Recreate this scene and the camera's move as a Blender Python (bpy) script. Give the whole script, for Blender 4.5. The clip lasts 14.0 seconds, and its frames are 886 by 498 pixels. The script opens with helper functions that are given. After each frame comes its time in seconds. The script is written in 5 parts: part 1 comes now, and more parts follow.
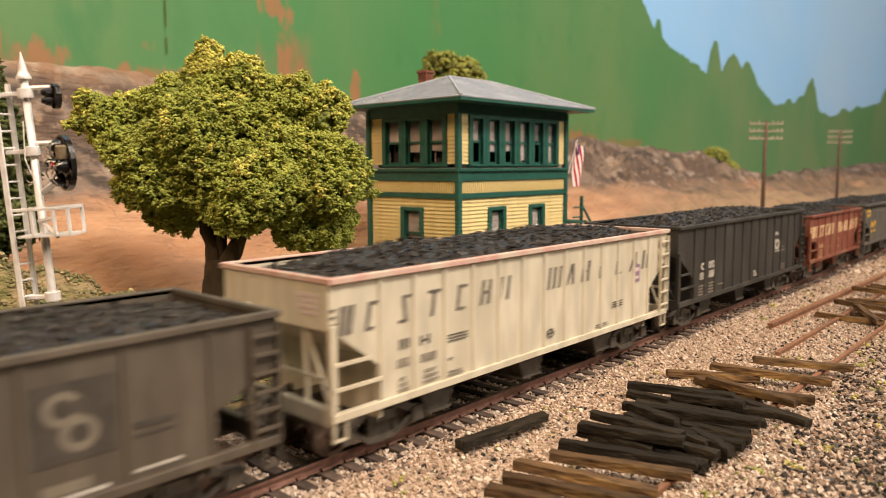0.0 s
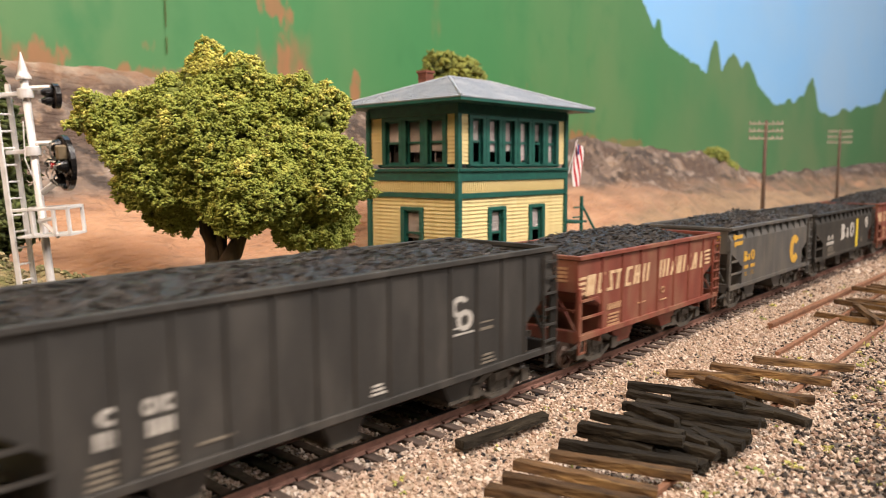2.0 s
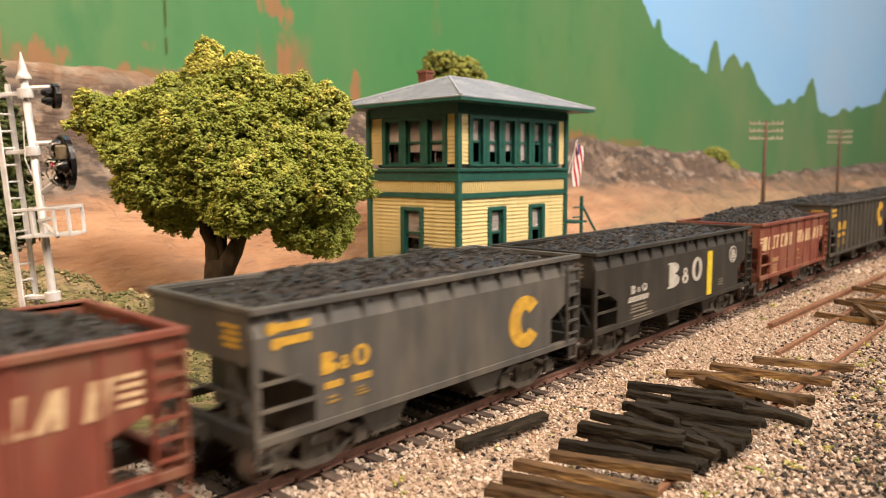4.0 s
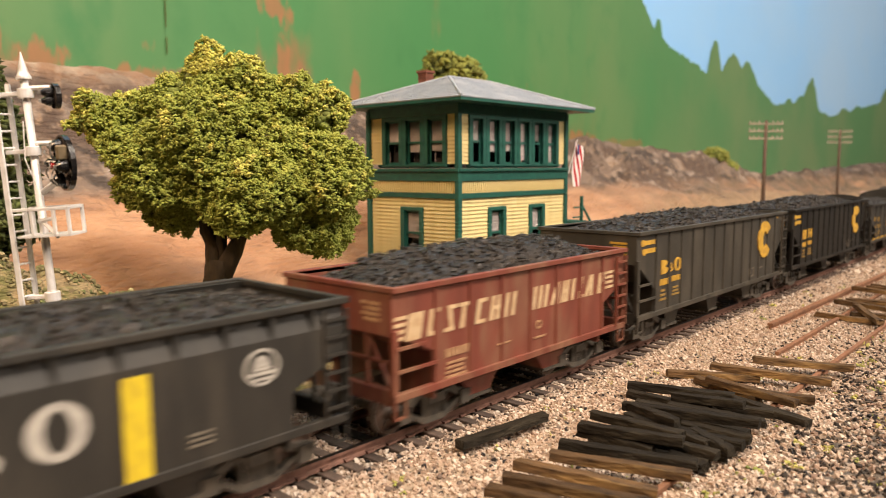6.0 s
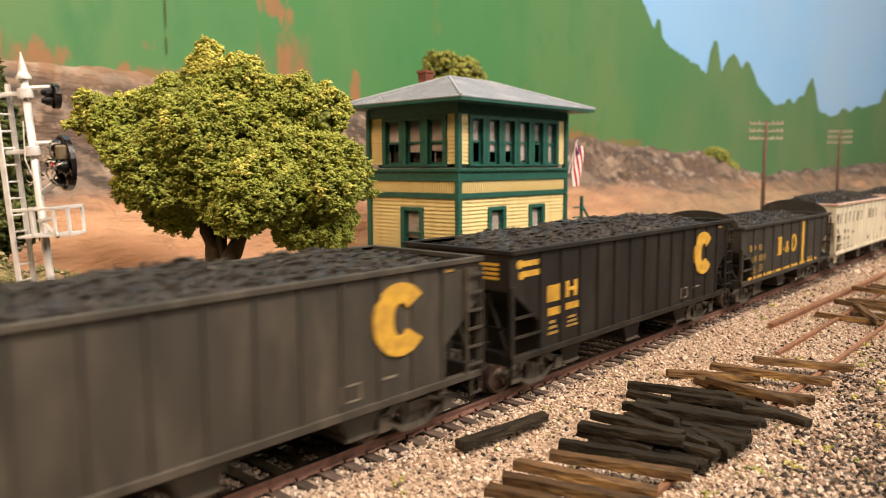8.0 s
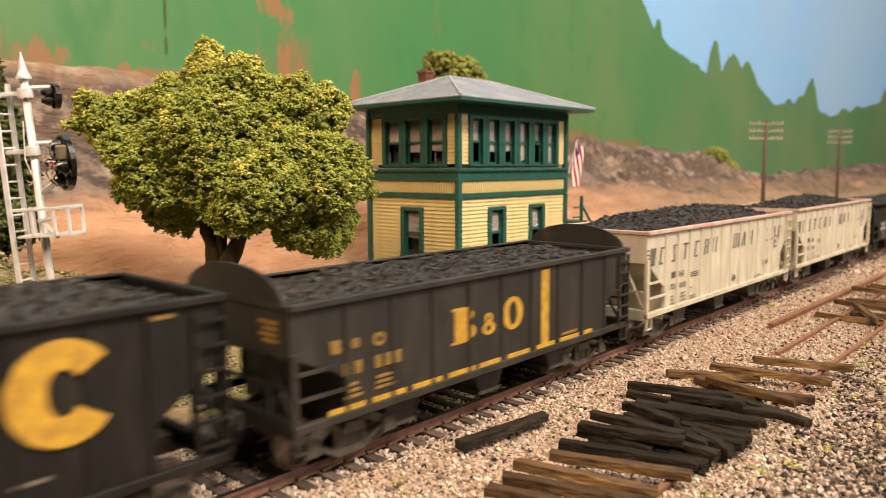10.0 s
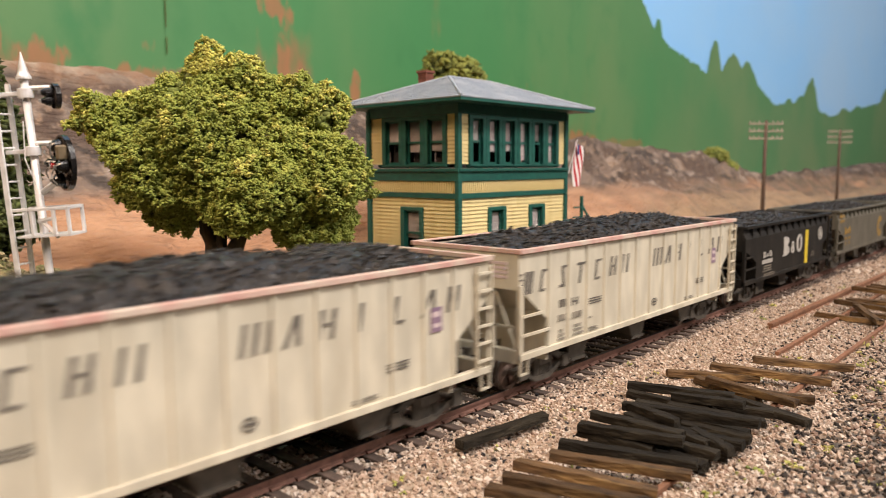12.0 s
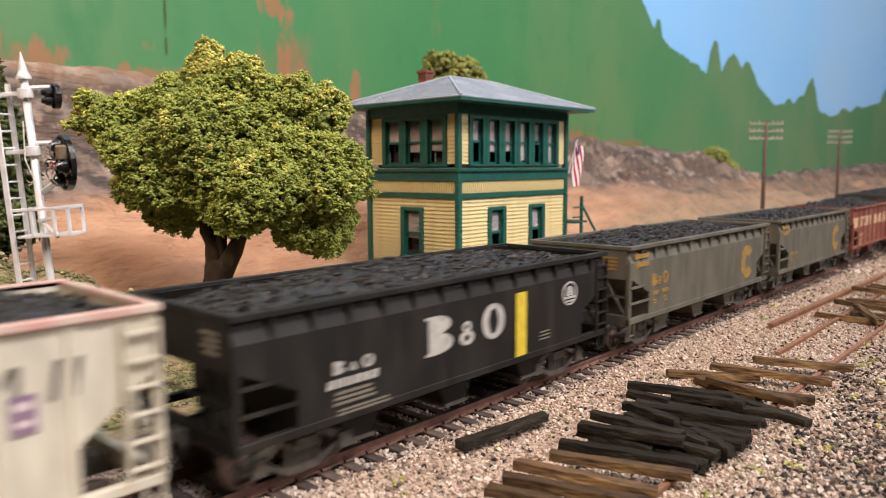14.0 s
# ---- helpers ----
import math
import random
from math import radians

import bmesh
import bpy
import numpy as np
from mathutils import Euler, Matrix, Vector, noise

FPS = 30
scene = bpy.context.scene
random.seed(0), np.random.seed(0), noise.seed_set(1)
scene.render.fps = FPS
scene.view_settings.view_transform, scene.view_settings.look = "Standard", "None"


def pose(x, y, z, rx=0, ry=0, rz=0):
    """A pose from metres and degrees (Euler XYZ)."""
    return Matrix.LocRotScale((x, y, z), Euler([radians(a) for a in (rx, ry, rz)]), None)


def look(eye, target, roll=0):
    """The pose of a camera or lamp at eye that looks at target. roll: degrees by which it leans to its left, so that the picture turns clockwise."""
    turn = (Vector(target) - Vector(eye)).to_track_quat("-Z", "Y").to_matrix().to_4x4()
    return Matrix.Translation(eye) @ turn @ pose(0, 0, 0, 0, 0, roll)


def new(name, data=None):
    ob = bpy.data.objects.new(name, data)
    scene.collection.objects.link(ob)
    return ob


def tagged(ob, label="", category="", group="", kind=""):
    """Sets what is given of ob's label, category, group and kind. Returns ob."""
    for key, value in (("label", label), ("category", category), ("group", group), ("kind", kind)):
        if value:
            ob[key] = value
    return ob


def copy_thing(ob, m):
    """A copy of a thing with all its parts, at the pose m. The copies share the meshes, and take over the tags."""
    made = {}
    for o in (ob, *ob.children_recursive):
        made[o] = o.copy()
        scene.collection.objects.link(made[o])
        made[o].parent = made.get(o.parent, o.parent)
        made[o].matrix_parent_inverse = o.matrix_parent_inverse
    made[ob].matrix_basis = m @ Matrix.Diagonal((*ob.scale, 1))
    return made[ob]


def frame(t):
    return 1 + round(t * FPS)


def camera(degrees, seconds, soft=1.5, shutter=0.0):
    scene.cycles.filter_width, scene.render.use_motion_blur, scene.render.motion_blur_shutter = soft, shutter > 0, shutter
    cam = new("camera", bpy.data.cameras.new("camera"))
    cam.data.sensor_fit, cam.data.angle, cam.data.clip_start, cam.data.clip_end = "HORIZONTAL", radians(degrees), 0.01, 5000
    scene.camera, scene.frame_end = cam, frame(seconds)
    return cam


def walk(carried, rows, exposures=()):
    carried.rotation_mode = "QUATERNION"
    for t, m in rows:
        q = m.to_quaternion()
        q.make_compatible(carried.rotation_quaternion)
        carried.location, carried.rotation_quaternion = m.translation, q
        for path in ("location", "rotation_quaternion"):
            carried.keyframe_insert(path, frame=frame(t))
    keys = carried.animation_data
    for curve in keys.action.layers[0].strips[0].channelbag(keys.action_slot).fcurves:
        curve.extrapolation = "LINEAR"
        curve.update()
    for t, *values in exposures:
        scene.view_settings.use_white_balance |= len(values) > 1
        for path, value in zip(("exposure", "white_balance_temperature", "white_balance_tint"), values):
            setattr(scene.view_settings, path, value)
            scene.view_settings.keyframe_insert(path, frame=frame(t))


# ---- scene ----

cam = camera(62.7, 14.0, soft=0.8, shutter=0.55)
S = 1 / 87.1                     # the model's scale: lengths below are full-size metres, brought to model size by S
EYE = (0, -10.675 * S, 5.096 * S)
AIM = (math.sin(radians(47.76)) * math.cos(radians(6.387)), math.cos(radians(47.76)) * math.cos(radians(6.387)), -math.sin(radians(6.387)))
VIEW = look(EYE, Vector(EYE) + Vector(AIM), -0.3)
walk(cam, [(0.0, VIEW), (14.0, VIEW)], exposures=[
    (0.0, 0.05, 6950, 13), (0.5, 0.04, 6600, 13), (1.0, 0.03, 6200, 13), (1.5, 0.14, 6150, 13), (2.0, 0.22, 6150, 13), (2.5, 0.22, 6350, 13), (3.0, 0.22, 6700, 13),
    (5.5, 0.22, 6750, 13), (6.5, 0.20, 6850, 13), (7.5, 0.22, 6850, 13), (10.5, 0.16, 6950, 13), (11.0, 0.10, 6850, 13), (11.5, 0.06, 6600, 13), (12.0, 0.0, 6100, 13),
    (12.5, 0.02, 5950, 13), (13.0, 0.04, 5900, 13), (13.5, 0.06, 5750, 13), (14.0, 0.08, 5700, 13)])
cam.data.dof.use_dof, cam.data.dof.focus_distance, cam.data.dof.aperture_fstop = True, 0.205, 25.0

# ---- light: unseen ceiling fittings over the aisle, a warm one further left, two added fills ----
world = bpy.data.worlds.new("room_air")
world.use_nodes = True
world.node_tree.nodes["Background"].inputs[0].default_value = (0.9, 0.88, 0.85, 1)
world.node_tree.nodes["Background"].inputs[1].default_value = 0.05
scene.world = world


def lamp(name, eye, target, power, colour, sx, sy):
    data = bpy.data.lights.new(name, "AREA")
    data.shape, data.size, data.size_y, data.energy, data.color = "RECTANGLE", sx, sy, power, colour
    ob = new(name, data)
    ob.matrix_world = look(eye, target)
    return ob


lamp("unseen_room_lamp", (0.15, -0.80, 1.12), (0.3, 0.05, 0), 29.5, (1.0, 0.89, 0.77), 0.9, 0.35)
lamp("unseen_room_lamp", (-0.80, -0.15, 1.12), (0.2, 0.15, 0), 16, (1.0, 0.70, 0.44), 0.4, 0.4)
# added fill from far down the aisle, brightens car sides and undersides
lamp("unseen_room_lamp", (1.1, -2.1, 1.15), (0.4, 0.0, 0), 30, (1.0, 0.89, 0.77), 1.1, 0.35)
# weak added fill that lifts the far end of the backdrop
lamp("unseen_room_lamp", (2.0, -0.55, 1.12), (1.9, 0.1, 0), 4, (1.0, 0.92, 0.82), 0.9, 0.35)


# ---- materials ----
def mat(name, a, b=None, scale=3.0, rough=0.6, metal=0.0, bump=0.3, fine=25.0, island=0.0, stretch=(1, 1, 1), c=None, cscale=0.6, cpos=(0.5, 0.65), coat=0.0, obrand=0.0, bdist=0.02):
    """Two tones mixed by noise, a third by a broader noise, bump at two scales; lengths in full-size metres."""
    m = bpy.data.materials.new(name)
    m.use_nodes = True
    nt = m.node_tree
    nd, ln = nt.nodes, nt.links
    bs = nd["Principled BSDF"]
    bs.inputs["Metallic"].default_value = metal
    bs.inputs["Coat Weight"].default_value = coat
    co = nd.new("ShaderNodeTexCoord")
    mp = nd.new("ShaderNodeMapping")
    mp.inputs["Scale"].default_value = [s / S for s in stretch]
    ln.new(co.outputs["Object"], mp.inputs["Vector"])

    def noi(sc, det=5.0):
        n = nd.new("ShaderNodeTexNoise")
        n.inputs["Scale"].default_value, n.inputs["Detail"].default_value = sc, det
        ln.new(mp.outputs[0], n.inputs["Vector"])
        return n

    def mix(f, x, y):
        k = nd.new("ShaderNodeMix")
        k.data_type = "RGBA"
        for i, v in ((0, f), (6, x), (7, y)):
            if isinstance(v, (tuple, float, int)):
                k.inputs[i].default_value = (*v, 1) if isinstance(v, tuple) else v
            else:
                ln.new(v, k.inputs[i])
        return k.outputs[2]

    def ramp(src, lo, hi):
        r = nd.new("ShaderNodeMapRange")
        r.inputs[1].default_value, r.inputs[2].default_value = lo, hi
        ln.new(src, r.inputs[0])
        return r.outputs[0]

    b = b or tuple(0.7 * x for x in a)
    col = mix(ramp(noi(scale).outputs["Fac"], 0.35, 0.65), a, b)
    if c:
        col = mix(ramp(noi(cscale).outputs["Fac"], *cpos), col, c)
    if island or obrand:
        gi = nd.new("ShaderNodeNewGeometry").outputs["Random Per Island"] if island else nd.new("ShaderNodeObjectInfo").outputs["Random"]
        hs = nd.new("ShaderNodeHueSaturation")
        ln.new(ramp(gi, 0, 1), hs.inputs["Value"])
        w = island or obrand
        hs.inputs["Value"].links[0].from_node.inputs[3].default_value = 1 - w
        hs.inputs["Value"].links[0].from_node.inputs[4].default_value = 1 + w
        ln.new(col, hs.inputs["Color"])
        col = hs.outputs[0]
    ln.new(col, bs.inputs["Base Color"])
    fn = noi(fine, 4.0)
    rr = nd.new("ShaderNodeMapRange")
    ln.new(fn.outputs["Fac"], rr.inputs[0])
    rr.inputs[3].default_value, rr.inputs[4].default_value = max(rough - 0.12, 0.05), min(rough + 0.12, 1)
    ln.new(rr.outputs[0], bs.inputs["Roughness"])
    if bump:
        bp = nd.new("ShaderNodeBump")
        bp.inputs["Strength"].default_value, bp.inputs["Distance"].default_value = bump, bdist * S
        ln.new(fn.outputs["Fac"], bp.inputs["Height"])
        ln.new(bp.outputs[0], bs.inputs["Normal"])
    return m


def stones(name, ramp_cols, rough=0.8):
    """Stones coloured one by one out of a ramp."""
    m = bpy.data.materials.new(name)
    m.use_nodes = True
    nd, ln = m.node_tree.nodes, m.node_tree.links
    g = nd.new("ShaderNodeNewGeometry")
    r = nd.new("ShaderNodeValToRGB")
    r.color_ramp.interpolation = "CONSTANT"
    el = r.color_ramp.elements
    while len(el) < len(ramp_cols):
        el.new(0.5)
    for e, (p, c) in zip(el, ramp_cols):
        e.position, e.color = p, (*c, 1)
    ln.new(g.outputs["Random Per Island"], r.inputs[0])
    n = nd.new("ShaderNodeTexNoise")
    n.inputs["Scale"].default_value = 14 / S
    k = nd.new("ShaderNodeMix")
    k.data_type, k.blend_type = "RGBA", "MULTIPLY"
    k.inputs[0].default_value = 0.5
    ln.new(r.outputs[0], k.inputs[6])
    ln.new(n.outputs["Fac"], k.inputs[7])
    co = nd.new("ShaderNodeTexCoord")
    ln.new(co.outputs["Object"], n.inputs["Vector"])
    ln.new(k.outputs[2], nd["Principled BSDF"].inputs["Base Color"])
    nd["Principled BSDF"].inputs["Roughness"].default_value = rough
    nd["Principled BSDF"].inputs["Specular IOR Level"].default_value = 0.2
    return m


M = dict(
    rail=mat("rusty_rail", (0.21, 0.105, 0.075), (0.14, 0.07, 0.05), 6, 0.75, 0.1, 0.4),
    railtop=mat("worn_railhead", (0.03, 0.027, 0.025), (0.06, 0.05, 0.045), 8, 0.35, 0.8, 0.1),
    loose_rail=mat("orange_rust", (0.25, 0.115, 0.06), (0.16, 0.075, 0.04), 5, 0.85, 0, 0.5),
    tie=mat("weathered_tie", (0.12, 0.08, 0.06), (0.065, 0.046, 0.035), 5, 0.85, 0, 0.6, obrand=0.35),
    darktie=mat("creosoted_tie", (0.012, 0.0095, 0.0065), (0.026, 0.021, 0.014), 9, 0.88, 0, 1.0, 18, c=(0.060, 0.050, 0.034), cscale=3.4, cpos=(0.56, 0.72), obrand=0.35, stretch=(0.25, 1, 1), bdist=0.05),
    browntie=mat("bare_wooden_tie", (0.115, 0.066, 0.029), (0.040, 0.025, 0.014), 8, 0.85, 0, 1.0, 16, c=(0.27, 0.165, 0.065), cscale=2.6, cpos=(0.54, 0.70), obrand=0.5, stretch=(0.2, 1, 1), bdist=0.05),
    bed=mat("gravel_bed", (0.40, 0.32, 0.24), (0.20, 0.155, 0.115), 9, 0.95, 0, 1.0, 14, bdist=0.08),
    ballast=stones("cream_gravel", [(0, (0.57, 0.445, 0.345)), (0.25, (0.44, 0.315, 0.23)), (0.43, (0.73, 0.615, 0.51)), (0.64, (0.36, 0.25, 0.185)), (0.73, (0.58, 0.43, 0.325)), (0.89, (0.17, 0.125, 0.10)), (0.95, (0.035, 0.032, 0.033))]),
    cinder=stones("grey_cinder", [(0, (0.046, 0.036, 0.029)), (0.20, (0.12, 0.092, 0.070)), (0.36, (0.29, 0.19, 0.14)), (0.54, (0.52, 0.40, 0.31)), (0.70, (0.022, 0.019, 0.018)), (0.86, (0.66, 0.54, 0.44))]),
    coal=mat("black_coal", (0.017, 0.0145, 0.0125), (0.052, 0.044, 0.037), 9, 0.34, 0, 0.5, 18, bdist=0.05),
    steel=mat("dusty_truck_steel", (0.052, 0.045, 0.036), (0.095, 0.079, 0.060), 5, 0.8, 0.0, 0.4),
    wheel=mat("rusty_wheel", (0.14, 0.085, 0.06), (0.07, 0.055, 0.045), 6, 0.5, 0.3, 0.3),
    tread=mat("bright_tread", (0.45, 0.43, 0.40), (0.3, 0.28, 0.26), 6, 0.3, 0.9, 0.1),
    silver=mat("silver_paint", (0.84, 0.81, 0.79), (0.68, 0.64, 0.62), 4, 0.35, 0.2, 0.25),
    gloss=mat("glossy_black_enamel", (0.007, 0.007, 0.007), (0.014, 0.012, 0.012), 5, 0.2, 0, 0.2),
    wire=mat("grey_wire", (0.35, 0.33, 0.30), (0.22, 0.20, 0.18), 6, 0.4, 0.5, 0.1),
    tan=mat("tan_relay_case", (0.22, 0.16, 0.09), (0.15, 0.11, 0.06), 5, 0.6, 0, 0.2),
    black=mat("black_plastic", (0.006, 0.006, 0.006), (0.010, 0.010, 0.010), 5, 0.6, 0, 0.1),
    lens=mat("red_lens", (0.4, 0.02, 0.02), (0.3, 0.01, 0.01), 4, 0.15, 0, 0.0),
    yellow=mat("cream_yellow_siding", (0.68, 0.56, 0.27), (0.60, 0.48, 0.215), 3, 0.6, 0, 0.2),
    green=mat("dark_green_trim", (0.012, 0.095, 0.07), (0.009, 0.07, 0.055), 4, 0.5, 0, 0.2),
    roof=mat("grey_slate_roof", (0.34, 0.375, 0.42), (0.29, 0.32, 0.365), 2.6, 0.75, 0, 0.4, 12, c=(0.40, 0.42, 0.45), cscale=0.8),
    brick=mat("red_brick", (0.22, 0.075, 0.045), (0.15, 0.05, 0.03), 5, 0.85, 0, 0.4, obrand=0.3),
    blind=mat("window_blind", (0.30, 0.265, 0.245), (0.25, 0.215, 0.20), 3, 0.9, 0, 0.1),
    inside=mat("unlit_room_dark", (0.04, 0.03, 0.028), (0.03, 0.022, 0.02), 3, 0.9, 0, 0.1),
    bark=mat("dark_bark", (0.035, 0.024, 0.014), (0.06, 0.04, 0.022), 4, 0.9, 0, 1.0, 9, stretch=(1, 1, 0.35), bdist=0.08),
    leaf=mat("green_foam_leaves", (0.225, 0.27, 0.046), (0.37, 0.39, 0.076), 3.2, 0.95, 0, 0.3, 20, island=0.12, c=(0.285, 0.32, 0.058), cscale=0.8),
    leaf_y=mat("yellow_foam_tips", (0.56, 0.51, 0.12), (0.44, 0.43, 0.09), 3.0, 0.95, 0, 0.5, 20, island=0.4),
    # leaf_d is dark tree colour too; in bushes, like leaf_m, it paints core shade
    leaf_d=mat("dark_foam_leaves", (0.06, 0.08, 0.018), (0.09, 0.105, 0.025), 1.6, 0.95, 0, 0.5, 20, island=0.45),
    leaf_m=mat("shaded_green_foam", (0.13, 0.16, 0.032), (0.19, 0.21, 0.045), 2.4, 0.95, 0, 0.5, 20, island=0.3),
    leaf_o=mat("olive_foam_leaves", (0.17, 0.20, 0.04), (0.26, 0.27, 0.06), 1.6, 0.95, 0, 0.5, 20, island=0.4),
    turf=mat("ground_foam_turf", (0.20, 0.165, 0.075), (0.095, 0.11, 0.035), 1.0, 0.95, 0, 0.4, island=0.5, c=(0.30, 0.24, 0.13), cscale=0.9),
    scrub=mat("dry_scrub", (0.40, 0.34, 0.10), (0.20, 0.23, 0.055), 1.2, 0.95, 0, 0.4, island=0.4),
    pole=mat("brown_pole", (0.12, 0.075, 0.05), (0.08, 0.05, 0.035), 4, 0.9, 0, 0.4),
    arm=mat("greyed_crossarm", (0.30, 0.27, 0.20), (0.22, 0.19, 0.14), 4, 0.9, 0, 0.3),
    white=mat("white_cloth", (0.75, 0.70, 0.68), (0.65, 0.60, 0.58), 4, 0.8, 0, 0.2),
    red=mat("red_cloth", (0.45, 0.03, 0.03), (0.35, 0.02, 0.025), 4, 0.8, 0, 0.2),
    blue=mat("blue_cloth", (0.06, 0.07, 0.20), (0.05, 0.05, 0.15), 4, 0.8, 0, 0.2),
    wallpaint=mat("room_wall_paint", (0.22, 0.19, 0.15), (0.19, 0.165, 0.13), 0.1, 0.9, 0, 0.1),
    sky=mat("painted_sky", (0.27, 0.57, 0.97), (0.31, 0.60, 0.97), 0.05, 0.85, 0, 0.1, c=(0.36, 0.60, 0.90), cscale=0.02),
    l_white=mat("white_lettering", (0.46, 0.43, 0.38), (0.32, 0.30, 0.27), 6, 0.7, 0, 0.1),
    l_cream=mat("aged_cream_lettering", (0.60, 0.44, 0.26), (0.50, 0.33, 0.18), 6, 0.7, 0, 0.1),
    l_black=mat("black_lettering", (0.085, 0.075, 0.065), (0.17, 0.15, 0.12), 6, 0.7, 0, 0.1),
    l_yellow=mat("yellow_lettering", (0.58, 0.34, 0.035), (0.40, 0.22, 0.03), 6, 0.7, 0, 0.1),
    l_lemon=mat("lemon_bar", (0.66, 0.50, 0.02), (0.52, 0.38, 0.02), 6, 0.7, 0, 0.1),
)


def car_paint(name, a, dust, amount=(0.48, 0.75), rough=0.6):
    return mat(name, a, tuple(0.75 * x for x in a), 1.6, rough, 0, 0.15, 30, c=dust, cscale=1.1, cpos=amount, stretch=(1.6, 1.6, 0.45))


P = dict(
    beige=car_paint("weathered_ivory_paint", (0.62, 0.565, 0.44), (0.46, 0.405, 0.30), (0.5, 0.8)),
    black=car_paint("weathered_black_paint", (0.039, 0.034, 0.026), (0.078, 0.065, 0.048)),
    coalblack=car_paint("clean_black_paint", (0.0115, 0.0100, 0.0082), (0.027, 0.023, 0.018)),
    dull=car_paint("dull_black_paint", (0.023, 0.0205, 0.0165), (0.045, 0.038, 0.029)),
    slate=car_paint("slate_black_paint", (0.031, 0.0285, 0.025), (0.060, 0.054, 0.046)),
    grey=car_paint("dusty_grey_paint", (0.080, 0.075, 0.068), (0.125, 0.108, 0.085)),
    taupe=car_paint("dusty_taupe_paint", (0.085, 0.068, 0.050), (0.12, 0.10, 0.075)),
    red=car_paint("oxide_red_paint", (0.195, 0.048, 0.029), (0.215, 0.105, 0.060), (0.46, 0.72)),
    olive=car_paint("dusty_olive_paint", (0.10, 0.09, 0.065), (0.14, 0.12, 0.09)),
)


# ---- mesh helpers ----
class Mb:
    """Vertices and faces in full-size metres."""

    def __init__(self):
        self.v, self.f = [], []

    def add(self, vs, fs):
        k = len(self.v)
        self.v += [tuple(p) for p in vs]
        self.f += [tuple(i + k for i in q) for q in fs]
        return self

    def box(self, x0, x1, y0, y1, z0, z1, m=None, ch=0.0):
        if ch:
            vs = []
            for x, sx in ((x0, 1), (x1, -1)):
                for y, z in ((y0 + ch, z0), (y1 - ch, z0), (y1, z0 + ch), (y1, z1 - ch), (y1 - ch, z1), (y0 + ch, z1), (y0, z1 - ch), (y0, z0 + ch)):
                    vs.append(Vector((x, y, z)))
            fs = [tuple(range(7, -1, -1)), tuple(range(8, 16))] + [(i, (i + 1) % 8, 8 + (i + 1) % 8, 8 + i) for i in range(8)]
        else:
            vs = [Vector((x, y, z)) for x in (x0, x1) for y in (y0, y1) for z in (z0, z1)]
            fs = [(0, 1, 3, 2), (4, 6, 7, 5), (0, 4, 5, 1), (2, 3, 7, 6), (0, 2, 6, 4), (1, 5, 7, 3)]
        if m:
            vs = [m @ p for p in vs]
        return self.add(vs, fs)

    def tube(self, a, b, r0, r1=None, n=8):
        a, b = Vector(a), Vector(b)
        r1 = r0 if r1 is None else r1
        q = (b - a).to_track_quat("Z", "Y").to_matrix()
        vs = [p + q @ Vector((r * math.cos(t), r * math.sin(t), 0)) for p, r in ((a, r0), (b, r1)) for t in [2 * math.pi * i / n for i in range(n)]]
        return self.add(vs, [tuple(range(n - 1, -1, -1)), tuple(range(n, 2 * n))] + [(i, (i + 1) % n, n + (i + 1) % n, n + i) for i in range(n)])

    def slab(self, pts, axis, lo, hi):
        """A polygon in the other two axes, drawn out along axis."""
        vs = []
        for d in (lo, hi):
            for p, q in pts:
                vs.append({"x": (d, p, q), "y": (p, d, q), "z": (p, q, d)}[axis])
        n = len(pts)
        return self.add(vs, [tuple(range(n - 1, -1, -1)), tuple(range(n, 2 * n))] + [(i, (i + 1) % n, n + (i + 1) % n, n + i) for i in range(n)])

    def ring(self, c, r0, r1, a0, a1, y0, y1, n=24, sx=1.0, shear=0.0):
        """A flat ring or part of one in the xz plane."""
        full = abs(a1 - a0) >= 359
        vs, fs = [], []
        k = n if full else n + 1
        for i in range(k):
            a = radians(a0 + (a1 - a0) * i / n)
            for r, y in ((r0, y0), (r1, y0), (r1, y1), (r0, y1)):
                z = r * math.sin(a)
                vs.append((c[0] + sx * r * math.cos(a) + shear * z, y, c[1] + z))
        for i in range(n):
            j = (i + 1) % k
            for e in range(4):
                fs.append((4 * i + e, 4 * i + (e + 1) % 4, 4 * j + (e + 1) % 4, 4 * j + e))
        if not full:
            fs += [(3, 2, 1, 0), (4 * n, 4 * n + 1, 4 * n + 2, 4 * n + 3)]
        return self.add(vs, fs)

    def mesh(self, name, material=None, bevel=0.0, smooth=False):
        me = bpy.data.meshes.new(name)
        me.from_pydata([(x * S, y * S, z * S) for x, y, z in self.v], [], self.f)
        bm = bmesh.new()
        bm.from_mesh(me)
        bmesh.ops.recalc_face_normals(bm, faces=bm.faces)
        if bevel:
            bmesh.ops.bevel(bm, geom=bm.edges[:], offset=bevel * S, segments=1, affect="EDGES", clamp_overlap=True)
        bm.to_mesh(me)
        bm.free()
        if smooth:
            me.polygons.foreach_set("use_smooth", [True] * len(me.polygons))
        if material:
            me.materials.append(material)
        return me


def part(name, mb, material, parent, label="", bevel=0.0, smooth=False, at=None):
    me = mb.mesh(name, material, bevel, smooth) if isinstance(mb, Mb) else mb
    ob = new(name, me)
    ob.parent = parent
    if at:
        ob.matrix_basis = at
    return tagged(ob, label)


